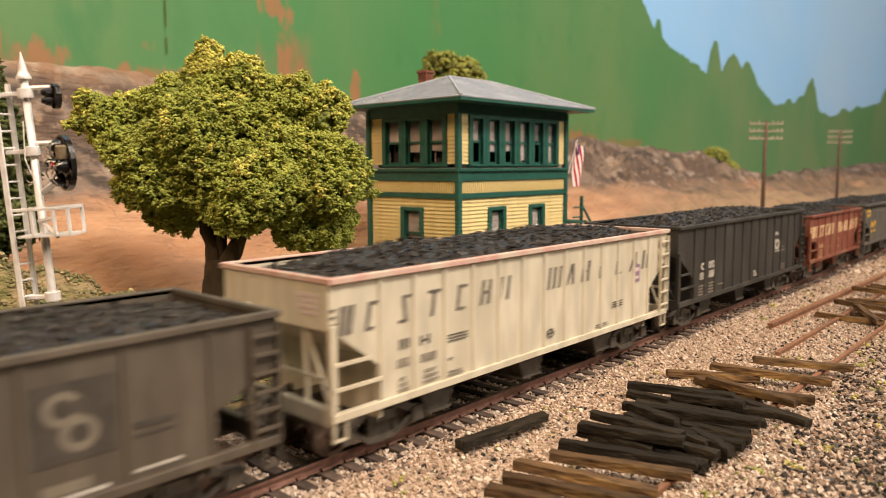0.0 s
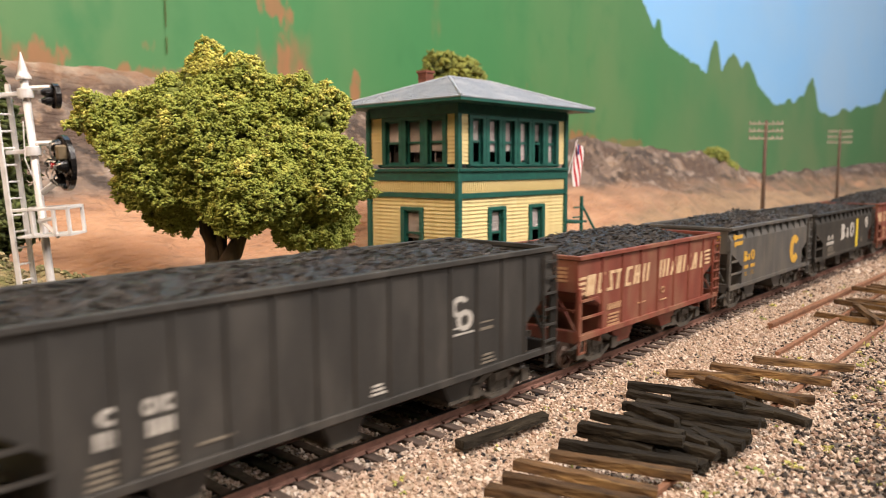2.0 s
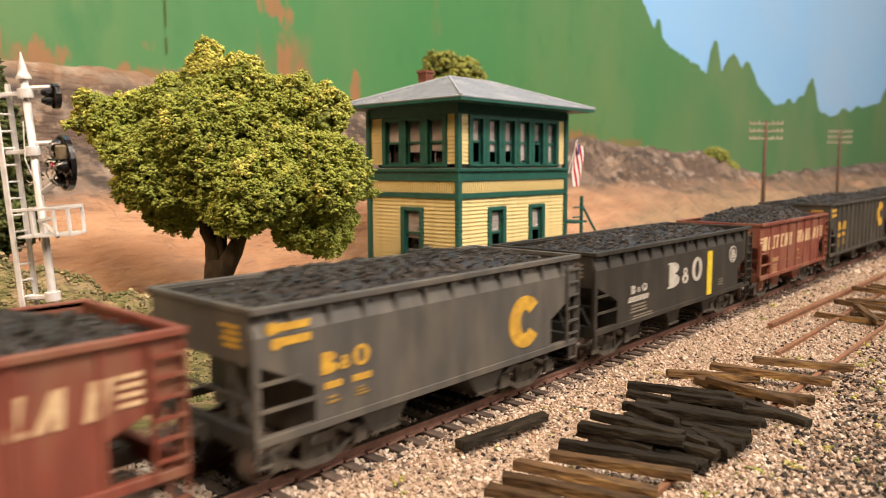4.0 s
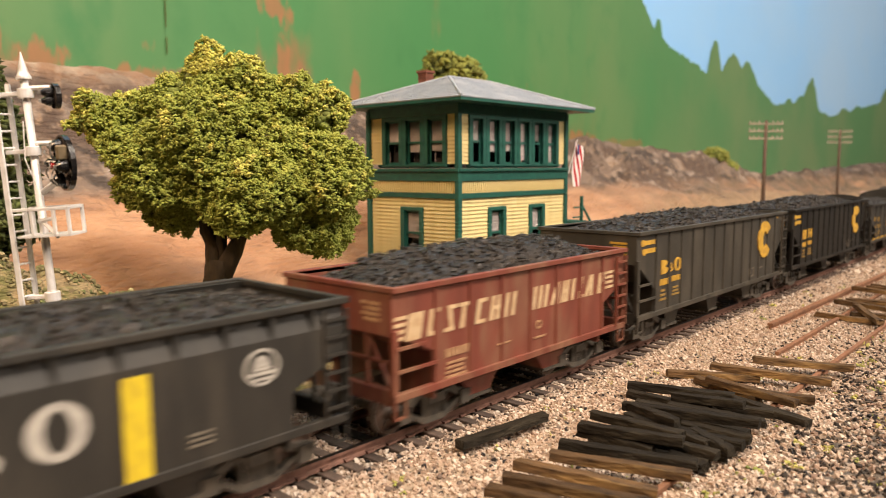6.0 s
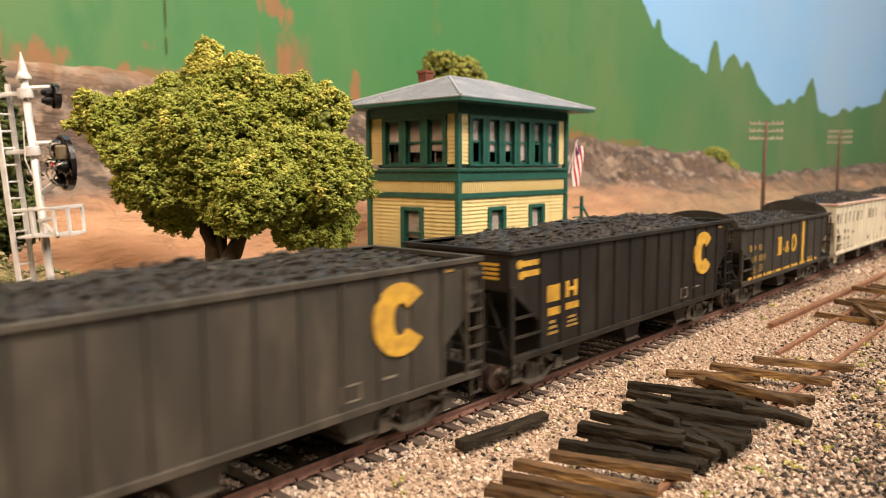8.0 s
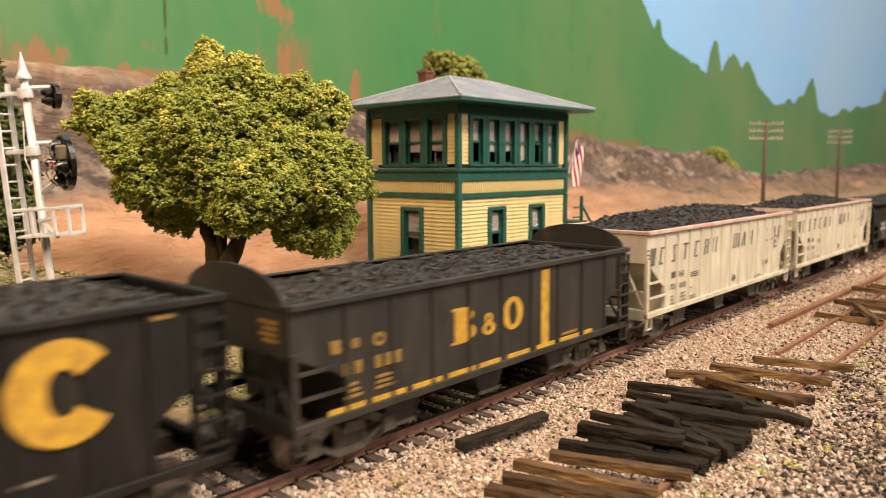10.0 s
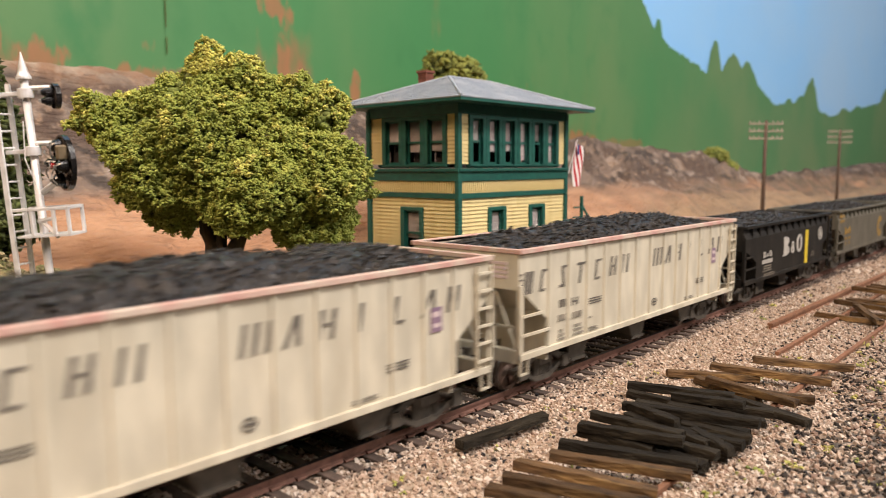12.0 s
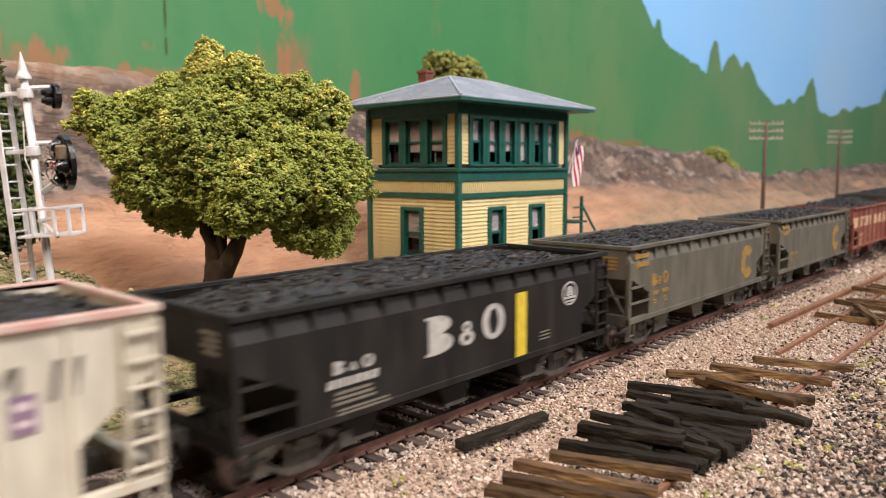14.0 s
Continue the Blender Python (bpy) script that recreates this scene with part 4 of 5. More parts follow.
def build_trees():
    # main tree: local x across the view, y away from the camera; k turns from view steps to metres
    k = 24 / 1287

    def lobe(px, py, rx, ry, dy=0.0):
        return ((px - 390) * k, dy, (300 - py) * k + 5.1, rx * k, min(rx, ry) * k * 1.05, ry * k)

    lobes = [lobe(408, 268, 170, 108), lobe(392, 122, 30, 38, 0.2), lobe(376, 146, 44, 36, 0.1), lobe(425, 176, 92, 64), lobe(232, 222, 78, 52, 0.1), lobe(300, 312, 64, 66, -0.5), lobe(245, 262, 54, 48, -0.2), lobe(578, 205, 50, 52, 0.2),
             lobe(572, 318, 84, 82, -0.3), lobe(580, 398, 52, 56, 0.2), lobe(545, 402, 52, 44, -0.1), lobe(470, 330, 115, 78, -0.9), lobe(326, 190, 66, 48, 0), lobe(315, 366, 62, 44, 0), lobe(505, 195, 80, 55, 0), lobe(172, 222, 44, 20, 0),
             lobe(190, 190, 36, 24, 0), lobe(420, 385, 70, 30, 0.3), lobe(660, 348, 20, 9, 0)]

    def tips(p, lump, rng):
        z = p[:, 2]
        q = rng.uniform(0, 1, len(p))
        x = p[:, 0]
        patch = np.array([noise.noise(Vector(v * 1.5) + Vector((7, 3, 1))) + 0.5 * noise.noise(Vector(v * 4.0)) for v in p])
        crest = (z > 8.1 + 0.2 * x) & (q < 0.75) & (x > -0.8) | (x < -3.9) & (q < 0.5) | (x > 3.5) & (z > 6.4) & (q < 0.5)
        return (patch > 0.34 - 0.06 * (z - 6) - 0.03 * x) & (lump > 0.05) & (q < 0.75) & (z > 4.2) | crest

    tree("broad_tree", "broad model tree with green foam crown tipped in yellow", place(12.8, 11.0, 0.0, 0, 0, -47.8),
         [((-0.30, 0, -0.8), (-0.02, 0, 2.1), 0.46, 0.37), ((-0.12, 0, 1.6), (-0.62, 0, 4.4), 0.28, 0.15), ((0.06, 0, 1.5), (1.25, -0.2, 3.9), 0.33, 0.17), ((0.05, 0, 2.0), (0.15, 0.1, 5.0), 0.20, 0.12), ((-0.45, 0, 3.3), (-1.5, -0.2, 4.2), 0.12, 0.06), ((0.9, -0.1, 3.2), (2.6, 0.1, 4.0), 0.13, 0.06)],
         lobes, 15000, 0.064, 3, M["leaf"], bits=9, tip_rule=tips)
    tree("dark_tree", "dark green model tree at the slope foot", place(6.7, 11.9, 0.3, 0, 0, -47.8), [((0, 0, -0.5), (0, 0, 4), 0.2, 0.1)],
         [(-0.2, 0, 4.9, 1.0, 1.0, 2.6), (-0.4, 0, 3.6, 1.3, 1.0, 1.2), (-0.3, 0, 6.6, 0.7, 0.7, 1.4)], 2600, 0.12, 5, M["leaf_d"])
    tree("ridge_bush", "olive bush on the rock ridge", place(69.8, 17.5, 4.7, 0, 0, -47.8), None, [(0, 0, 0.9, 1.6, 1.2, 1.2), (1.0, 0, 0.2, 1.3, 1.0, 0.9)], 900, 0.2, 6, M["leaf_o"])
    tree("hilltop_bush", "olive bush on the hill behind the tower", place(38.65, 23.7, 8.6, 0, 0, -47.8), None, [(-0.5, 0, 3.3, 1.5, 1.0, 1.3), (0.9, 0, 3.0, 1.3, 1.0, 1.2), (0, 0, 1.5, 1.5, 1.0, 1.7)], 1300, 0.2, 8, M["leaf_o"])


# ---- signal mast ----
def build_boulder():
    rng = np.random.default_rng(11)
    v, f = lumps(np.array([(0, 0, 0.1), (0.45, 0.1, 0.0), (-0.4, 0.0, -0.05)]), np.array([0.6, 0.45, 0.4]), rng, jitter=0.3)
    ob = new("boulder", raw("boulder", v, f, mat("slate_grey_rock", (0.05, 0.05, 0.05), (0.09, 0.085, 0.08), 3, 0.9, 0, 0.8, 9, bdist=0.08), True))
    ob.matrix_basis = place(20.5, 12.5, 0.5)
    tagged(ob, "dark slate grey boulder beside the tower", "boulder")


def build_mast():
    mast = thing("signal_mast", "silver railway signal mast with ladder and two black heads", "signal", m=place(5.30, 4.0, -0.3, 1.5, -3.0, -47.8))
    part("pole", Mb().tube((0, 0, 0), (0, 0, 7.1), 0.080, 0.068, 14), M["silver"], mast, smooth=True)
    part("finial", Mb().tube((0, 0, 7.06), (0, 0, 7.11), 0.13, 0.13, 14).tube((0, 0, 7.11), (0, 0, 7.18), 0.12, 0.09, 14).tube((0, 0, 7.18), (0, 0, 7.55), 0.09, 0.008, 14), M["silver"], mast, "pointed silver finial")
    part("base", Mb().box(-0.3, 0.3, -0.3, 0.3, 0, 0.35), M["silver"], mast, bevel=0.03)
    lad = part("ladder", Mb().box(-0.54, -0.46, -0.2, -0.14, 0, 7.0).box(-0.42, -0.34, 0.08, 0.14, 0, 7.0), M["silver"], mast, "narrow silver ladder")
    rung = Mb().tube((-0.5, -0.18, 0), (-0.38, 0.12, 0), 0.02, n=6).mesh("rung", M["silver"])
    for i in range(22):
        part("rung", rung, None, lad, at=place(0, 0, 0.25 + i * 0.31))
    for z in (3.0, 5.75, 6.8):
        part("bracket", Mb().box(-0.5, 0.02, -0.05, 0.05, z - 0.04, z + 0.04).tube((0, 0, z - 0.09), (0, 0, z + 0.09), 0.14, n=14), M["silver"], mast, bevel=0.01)
    plat = part("platform", Mb().box(-0.35, 0.66, -0.3, 0.3, 4.16, 4.2), M["silver"], mast, "small silver railed platform")
    for x, y in ((0.63, -0.27), (0.63, 0.27), (0.36, -0.27), (-0.05, -0.27), (-0.32, 0.27)):
        part("stanchion", Mb().box(x - 0.03, x + 0.03, y - 0.03, y + 0.03, 4.16, 4.70), M["silver"], plat, bevel=0.008)
    part("guard_rail", Mb().box(-0.38, 0.66, -0.3, -0.24, 4.65, 4.71).box(-0.38, 0.66, 0.24, 0.3, 4.65, 4.71).box(0.60, 0.66, -0.24, 0.24, 4.65, 4.71), M["silver"], plat, bevel=0.008)
    part("brace", Mb().tube((0, -0.1, 4.5), (0.4, -0.25, 4.15), 0.04, n=6).tube((0.0, -0.15, 4.45), (0.35, -0.2, 4.5), 0.04, n=6), M["silver"], plat)

    def head(z, x, r, big):
        """A round target plate with lamp housings, swung so that it shows three-quarters from behind."""
        sw = place(x, 0, z, 0, 8, -46)
        plate = Mb().tube((0, 0.02, 0), (0, 0.06, 0), r, r, 24).ring((0, 0), r * 0.93, r, 0, 360, -0.03, 0.02, 24)
        h = part("signal_head", plate, M["gloss"], mast, "round black signal head with lamp housings and wires", at=sw)
        part("arm", Mb().tube((0, 0, z + r * 0.75), (x * 0.9, 0.0, z + r * 0.72), 0.045, n=8), M["silver"], mast, "silver bracket arm")
        if big:
            part("arm", Mb().tube((0, 0, z - 0.55), (x * 0.9, -0.05, z - 0.25), 0.04, n=8).tube((0, 0.1, z - 0.55), (x * 0.9, 0.05, z - 0.28), 0.04, n=8), M["silver"], mast, "silver bracket arm")
        pts = ((0, 0.60), (0.52, -0.05), (-0.52, -0.05), (0, -0.60), (0, 0)) if big else ((0, 0.30), (0, -0.35))
        for k, (dx, dz) in enumerate(pts):
            c = (dx * r, dz * r)
            a = 0.125 if big else 0.085
            part("lamp_housing", Mb().tube((c[0], -0.03, c[1]), (c[0], -0.16, c[1]), a, a * 0.95, 14).tube((c[0], -0.16, c[1]), (c[0], -0.23, c[1]), a * 0.8, a * 0.45, 14).ring(c, a * 0.95, a * 1.1, 0, 360, -0.10, -0.07, 14), M["gloss"], h, "glossy black lamp housing")
            part("terminal", Mb().box(c[0] - 0.02, c[0] + 0.02, -0.27, -0.23, c[1] - 0.03, c[1] + 0.03), M["wire"], h, bevel=0.005)
        if big:
            part("lens", Mb().tube((0.13, -0.27, -0.02), (0.13, -0.22, -0.02), 0.045, 0.05, 12), M["lens"], h, "small red lens")
            part("relay_case", Mb().box(0.20, 0.34, -0.2, -0.03, 0.10, 0.36), M["tan"], h, "tan relay case", bevel=0.02)
            for k in range(4):
                a0 = 0.9 + 1.3 * k
                w = [(r * q * math.cos(a0 + 0.55 * q), -0.10 - 0.16 * math.sin(3 * q), r * q * math.sin(a0 + 0.55 * q)) for q in (0.2, 0.4, 0.6, 0.8)]
                mb = Mb()
                for p, q in zip(w[:-1], w[1:]):
                    mb.tube(p, q, 0.014, n=5)
                part("wire", mb, M["wire"], h, "thin grey wire")

    for args in ((6.72, 0.52, 0.23, 0), (5.5, 0.54, 0.52, 1)):
        head(*args)
    part("wire", Mb().tube((-0.05, -0.12, 6.3), (-0.1, -0.13, 5.6), 0.012, n=5).tube((-0.1, -0.13, 5.6), (0.05, -0.13, 5.1), 0.012, n=5), M["silver"], mast)


def build_poles():
    pole = thing("utility_pole", "brown wooden line pole with three pale crossarms", "utility pole", "line poles behind the track", place(57.6, 8.6, -0.3))
    part("shaft", Mb().tube((0, 0, 0), (0, 0, 8.8), 0.16, 0.12, 10), M["pole"], pole, smooth=True)
    rot = Matrix.Rotation(radians(-55), 3, "Z")
    for k in range(3):
        a = part("crossarm", Mb().box(-1.4, 1.4, -0.06, 0.06, 8.55 - k * 0.55 - 0.07, 8.55 - k * 0.55 + 0.07), M["arm"], pole, "pale grey wooden crossarm", at=pose(0, 0, 0, 0, 0, -40), bevel=0.01)
        for x in (-1.3, -0.95, -0.55, 0.55, 0.95, 1.3):
            part("insulator", Mb().tube((x, 0, 8.62 - k * 0.55), (x, 0, 8.8 - k * 0.55), 0.06, 0.045, 8), M["arm"], a)
    copy_thing(pole, place(83.6, 9.9, 0.0))
    # slender backdrop rod far behind the tree
    rod = thing("backdrop_seam", "thin dark drip mark on the backdrop", "seam", m=place(26.6, 40.4, 9))
    part("strip", Mb().box(-0.04, 0.04, -0.03, 0.0, 4.4, 5.6).box(-0.04, 0.04, -0.03, 0.0, 6.3, 9), M["leaf_d"], rod)


# ---- hopper cars ----
def coal_mesh(L, top, heap, seed):
    rng = np.random.default_rng(seed)
    xs, ys = np.arange(0.08, L - 0.06, 0.105), np.linspace(-1.48, 1.48, 30)
    v = []
    for x in xs:
        ends = min(1.0, min(x, L - x) / 1.5)
        for y in ys:
            h = heap * (0.55 + 0.45 * math.sin(math.pi * x / L)) * ends * (1 - (abs(y) / 1.5) ** 2.2) + 0.14 * fbm(x * 0.8 + seed * 7, y * 0.8, seed) * ends
            v.append((x + rng.uniform(-0.045, 0.045), y + rng.uniform(-0.045, 0.045) * (abs(y) < 1.4), top - 0.20 + h + rng.uniform(-0.035, 0.035)))
    ny = len(ys)
    i = np.arange((len(xs) - 1) * (ny - 1))
    a = (i // (ny - 1)) * ny + i % (ny - 1)
    quads = np.stack([a, a + ny, a + ny + 1, a + 1], 1)
    tris = np.concatenate([quads[:, (0, 1, 2)], quads[:, (0, 2, 3)]])
    v = np.array(v)
    k = rng.integers(0, len(v), int(L * 170))
    lv, lf = lumps(v[k] + (0, 0, 0.03), rng.uniform(0.03, 0.075, len(k)), rng, OCT, OCT_F, 0.7, 0.45)
    return raw("coal_load", np.concatenate([v, lv]), np.concatenate([tris, lf + len(v)]), M["coal"])


def truck_mesh():
    """One cast side frame: arch with two openings, spring nest and journal boxes."""
    mb = Mb()
    y0, y1 = -0.06, 0.06
    mb.slab([(-1.1, 0.55), (-0.75, 0.62), (-0.35, 0.86), (0.35, 0.86), (0.75, 0.62), (1.1, 0.55), (1.1, 0.45), (0.7, 0.48), (0.3, 0.70), (-0.3, 0.70), (-0.7, 0.48), (-1.1, 0.45)], "y", y0, y1)
    mb.slab([(-0.75, 0.47), (-0.3, 0.24), (0.3, 0.24), (0.75, 0.47), (0.68, 0.34), (0.28, 0.12), (-0.28, 0.12), (-0.68, 0.34)], "y", y0, y1)
    for x in (-0.34, 0.26):
        mb.box(x, x + 0.08, y0, y1, 0.2, 0.74)
    for x in (-0.865, 0.865):
        mb.box(x - 0.15, x + 0.15, y0 - 0.07, y1, 0.30, 0.58)
    for x in (-0.14, 0.0, 0.14):
        mb.tube((x, 0, 0.22), (x, 0, 0.5), 0.06, 0.06, 8)
    mb.box(-0.22, 0.22, y0 - 0.03, y1 + 0.05, 0.5, 0.68)
    return mb


SIDEFRAME = truck_mesh().mesh("side_frame", M["steel"])
BOLSTER = Mb().box(-0.2, 0.2, -1.06, 1.06, 0.5, 0.8).mesh("bolster", M["steel"])
_w = Mb()
_w.tube((0, -1.06, 0), (0, 1.06, 0), 0.08, n=8)
for s in (-1, 1):
    _w.tube((0, s * 0.69, 0), (0, s * 0.72, 0), 0.46, 0.46, 24)
    _w.tube((0, s * 0.72, 0), (0, s * 0.76, 0), 0.425, 0.42, 24)
    _w.ring((0, 0), 0.33, 0.42, 0, 360, s * 0.76, s * 0.83, 24)
    _w.tube((0, s * 0.76, 0), (0, s * 0.84, 0), 0.16, 0.1, 12)
    for i in range(6):
        a = i * math.pi / 3
        _w.tube((0.15 * math.cos(a), s * 0.77, 0.15 * math.sin(a)), (0.35 * math.cos(a), s * 0.77, 0.35 * math.sin(a)), 0.03, 0.03, 5)
WHEELSET = _w.mesh("wheelset", M["wheel"])
TREAD = Mb().ring((0, 0), 0.425, 0.432, 0, 360, -0.82, -0.76, 24).ring((0, 0), 0.425, 0.432, 0, 360, 0.76, 0.82, 24).mesh("tread", M["tread"])
WHEELS, CARS = [], []


def hopper(x0, L, top, paint, label, style, ribs, bays, marks, heap=0.5, rim=None, seed=1, shields=False):
    """An open hopper car; local x runs back along the train from its front end, z from the rail."""
    p = P[paint]
    car = thing("hopper_car", label, "hopper car", "coal train", place(x0, 0, 0))
    HW = 1.6
    zs, ex = 1.02, 1.12
    zo, zd = top - 0.80, 1.66
    outline = [(0, top), (0, zo), (ex, zd), (ex, zs), (L - ex, zs), (L - ex, zd), (L, zo), (L, top)]
    for s in (-1, 1):
        if style == "offset":
            # side bulges outwards below the top panel
            lean = [(s * (HW - 0.20), top), (s * (HW - 0.26), top), (s * (HW - 0.10), top - 0.46), (s * HW, top - 0.42)]
            part("side_sheet", Mb().slab([(0, top - 0.42), (0, zo), (ex, zd), (ex, zs), (L - ex, zs), (L - ex, zd), (L, zo), (L, top - 0.42)], "y", s * (HW - 0.10), s * HW), p, car)
            part("upper_panel", Mb().slab(lean, "x", 0.03, L - 0.03), p, car)
        else:
            part("side_sheet", Mb().slab(outline, "y", s * (HW - 0.10), s * (HW - 0.05)), p, car)
        part("side_sill", Mb().box(0, L, s * (HW - 0.12), s * HW + s * 0.02, zs - 0.10, zs + 0.04), p, car, bevel=0.01)
        for x in (0, L - 0.12):
            part("corner_post", Mb().box(x, x + 0.12, s * (HW - 0.11), s * HW, 0.92, zo + 0.05), p, car, bevel=0.01)
        part("step", Mb().box(0.02, 0.32, s * (HW - 0.06), s * HW, 0.58, 0.62).box(0.02, 0.06, s * (HW - 0.06), s * HW, 0.62, 0.95).box(0.28, 0.32, s * (HW - 0.06), s * HW, 0.62, 0.95), p, car)
        part("step", Mb().box(L - 0.32, L - 0.02, s * (HW - 0.06), s * HW, 0.58, 0.62).box(L - 0.06, L - 0.02, s * (HW - 0.06), s * HW, 0.62, 0.95).box(L - 0.32, L - 0.28, s * (HW - 0.06), s * HW, 0.62, 0.95), p, car)
    rb = Mb().slab([(-0.065, -0.05), (-0.035, 0.046), (0.035, 0.046), (0.065, -0.05)], "z", zs, top - 0.05) if style != "offset" else Mb().slab([(0.0, top - 0.42), (-0.22, top - 0.03), (0.0, top - 0.03)], "x", -0.035, 0.035)
    rb = rb.mesh("rib", p)
    yb = HW - 0.05 if style != "offset" else HW
    n = ribs
    for i in range(n):
        x = ex + (L - 2 * ex) * i / (n - 1) if style != "offset" else 0.7 + (L - 1.4) * i / (n - 1)
        part("rib", rb, None, car, at=place(x, -yb, 0, 0, 0, 180))
        part("rib", rb, None, car, at=place(x, yb, 0))
    # ends, slope sheets, floor under the load
    for s, x in ((1, 0), (-1, L)):
        part("end_sheet", Mb().box(min(x, x + s * 0.06), max(x, x + s * 0.06), -HW + 0.1, HW - 0.1, zo - 0.05, top), p, car)
        part("slope_sheet", Mb().slab([(x + s * 0.03, zo), (x + s * 0.03, zo - 0.07), (x + s * (ex + 1.4), 1.0), (x + s * (ex + 1.48), 1.05)], "y", -HW + 0.1, HW - 0.1), p, car)
        part("bulkhead", Mb().box(min(x + s * ex, x + s * (ex + 0.06)), max(x + s * ex, x + s * (ex + 0.06)), -HW + 0.1, HW - 0.1, 0.72, zd + 0.15), p, car)
        part("end_sill", Mb().box(min(x, x + s * 0.16), max(x, x + s * 0.16), -HW + 0.1, HW - 0.1, 0.84, 1.14), p, car, bevel=0.015)
        for y in (-0.8, 0.8):
            part("end_post", Mb().tube((x + s * 0.1, y, 1.1), (x + s * 0.1, y * 0.95, zo), 0.05, n=6), p, car)
        part("end_brace", Mb().tube((x + s * 0.1, -1.4, 1.15), (x + s * 0.1, -0.85, zo - 0.15), 0.04, n=6).tube((x + s * 0.1, 1.4, 1.15), (x + s * 0.1, 0.85, zo - 0.15), 0.04, n=6), p, car)
        part("end_grab", Mb().box(min(x - s * .03, x), max(x - s * .03, x), -1.45, 1.45, 1.62, 1.68), p, car)
        cp = part("coupler", Mb().box(min(x, x - s * 0.42), max(x, x - s * 0.42), -0.09, 0.09, 0.78, 0.96).box(min(x - s * 0.28, x - s * 0.5), max(x - s * 0.28, x - s * 0.5), -0.2, 0.16, 0.74, 1.0), M["steel"], car, "dark steel knuckle coupler", bevel=0.03)
        part("air_hose", Mb().tube((x, -0.3, 0.85), (x - s * 0.25, -0.32, 0.55), 0.03, n=6), M["black"], cp)
    bw = part("brake_wheel", Mb().ring((0, 0), 0.24, 0.28, 0, 360, -0.02, 0.02, 20).tube((-0.26, 0, 0), (0.26, 0, 0), 0.018, n=5).tube((0, 0, -0.26), (0, 0, 0.26), 0.018, n=5), p, car, at=place(-0.16, 0.55, top - 0.85, 0, 0, 90))
    part("spindle", Mb().tube((0, 0, 0), (0, -0.2, 0), 0.03, n=6), M["steel"], bw)
    # grab irons across the front opening, ladder at the rear corner
    for z in (zd + 0.2, zd - 0.22):
        part("grab_iron", Mb().box(0.05, ex * (0.75 if z > zd else 1.0), -HW - 0.03, -HW + 0.02, z, z + 0.06), p, car)
    for s in (-1, 1):
        lad = part("ladder", Mb().box(L - 0.52, L - 0.48, s * HW, s * (HW + 0.06), zs, top - 0.15).box(L - 0.06, L - 0.02, s * HW, s * (HW + 0.06), zs, top - 0.15), p, car)
        rung = Mb().box(L - 0.5, L - 0.04, s * (HW + 0.02), s * (HW + 0.07), 0, 0.05).mesh("rung", p)
        for i in range(6):
            part("rung", rung, None, lad, at=place(0, 0, zs + 0.18 + i * (top - zs - 0.5) / 5))
    rm = Mb()
    for s in (-1, 1):
        rm.box(-0.03, L + 0.03, s * (HW - 0.1), s * (HW + 0.04), top - 0.07, top + 0.035)
        x = 0 if s < 0 else L
        rm.box(min(x + s * 0.03, x - s * 0.09), max(x + s * 0.03, x - s * 0.09), -HW + 0.1, HW - 0.1, top - 0.07, top + 0.033)
    part("top_rim", rm, rim or p, car, bevel=0.012)
    if shields:
        for x in (0, L):
            part("heap_shield", Mb().ring((0, 0), 0.02, 1.45, 0, 180, -0.03, 0.03, 20, 1.0), p, car, "raised rounded end plate", at=Matrix.Translation((x * S, 0, (top + 0.02) * S)) @ Matrix.Rotation(radians(90), 4, "Z") @ Matrix.Diagonal((1, 1, 0.38, 1)))
    part("centre_sill", Mb().box(-0.1, L + 0.1, -0.2, 0.2, 0.72, 1.0), M["steel"], car)
    for i in range(bays):
        c = L / 2 + (i - (bays - 1) / 2) * (L - 2 * ex - 1.2) / bays * 1.08
        w = 0.62 if bays == 3 else 0.8
        # ivory cars: dusty dark steel colour also stands for shade under the sill
        ch = part("hopper_bay", Mb().slab([(c - w, 1.05), (c + w, 1.05), (c + 0.28, 0.34), (c - 0.28, 0.34)], "y", -1.22, 1.22), M["steel"] if paint == "beige" else p, car, "sloping discharge chute")
        part("chute_gate", Mb().box(c - 0.34, c + 0.34, -1.25, 1.25, 0.33, 0.40), M["steel"], ch)
    part("coal_load", coal_mesh(L, top, heap, seed), None, car, "heaped glossy black coal")
    for bx in (1.5, L - 1.5):
        tr = part("truck", BOLSTER, None, car, "dark cast freight truck", at=place(bx, 0, 0))
        part("side_frame", SIDEFRAME, None, tr, at=place(0, -1.12, 0))
        part("side_frame", SIDEFRAME, None, tr, at=place(0, 1.12, 0, 0, 0, 180))
        for dx in (-0.865, 0.865):
            w = part("wheelset", WHEELSET, None, car, "rust-brown spoked wheelset", at=place(bx + dx, 0, 0.425))
            part("tread", TREAD, None, w, "bright worn wheel tread")
            WHEELS.append((w, bx + dx))
    # markings: plain shapes standing a hair off the side
    yf = -(HW if style == "offset" else HW - 0.05) - 0.012
    for order, (kind, material, *a) in enumerate(marks):
        mb = Mb()
        yf -= 0.0004
        if kind == "bar":
            bx0, bx1, z0, z1, sh = a
            mb.slab([(bx0, z0), (bx1, z0), (bx1 + sh, z1), (bx0 + sh, z1)], "y", yf, yf + 0.02)
        elif kind == "ring":
            cx, cz, r0, r1, a0, a1, sx = a
            mb.ring((cx, cz), r0, r1, a0, a1, yf, yf + 0.02, 28, sx)
        elif kind == "oval":
            cx, cz, ro, zo2, ri, zi, a0, a1 = a
            k = 28
            vs, fs = [], []
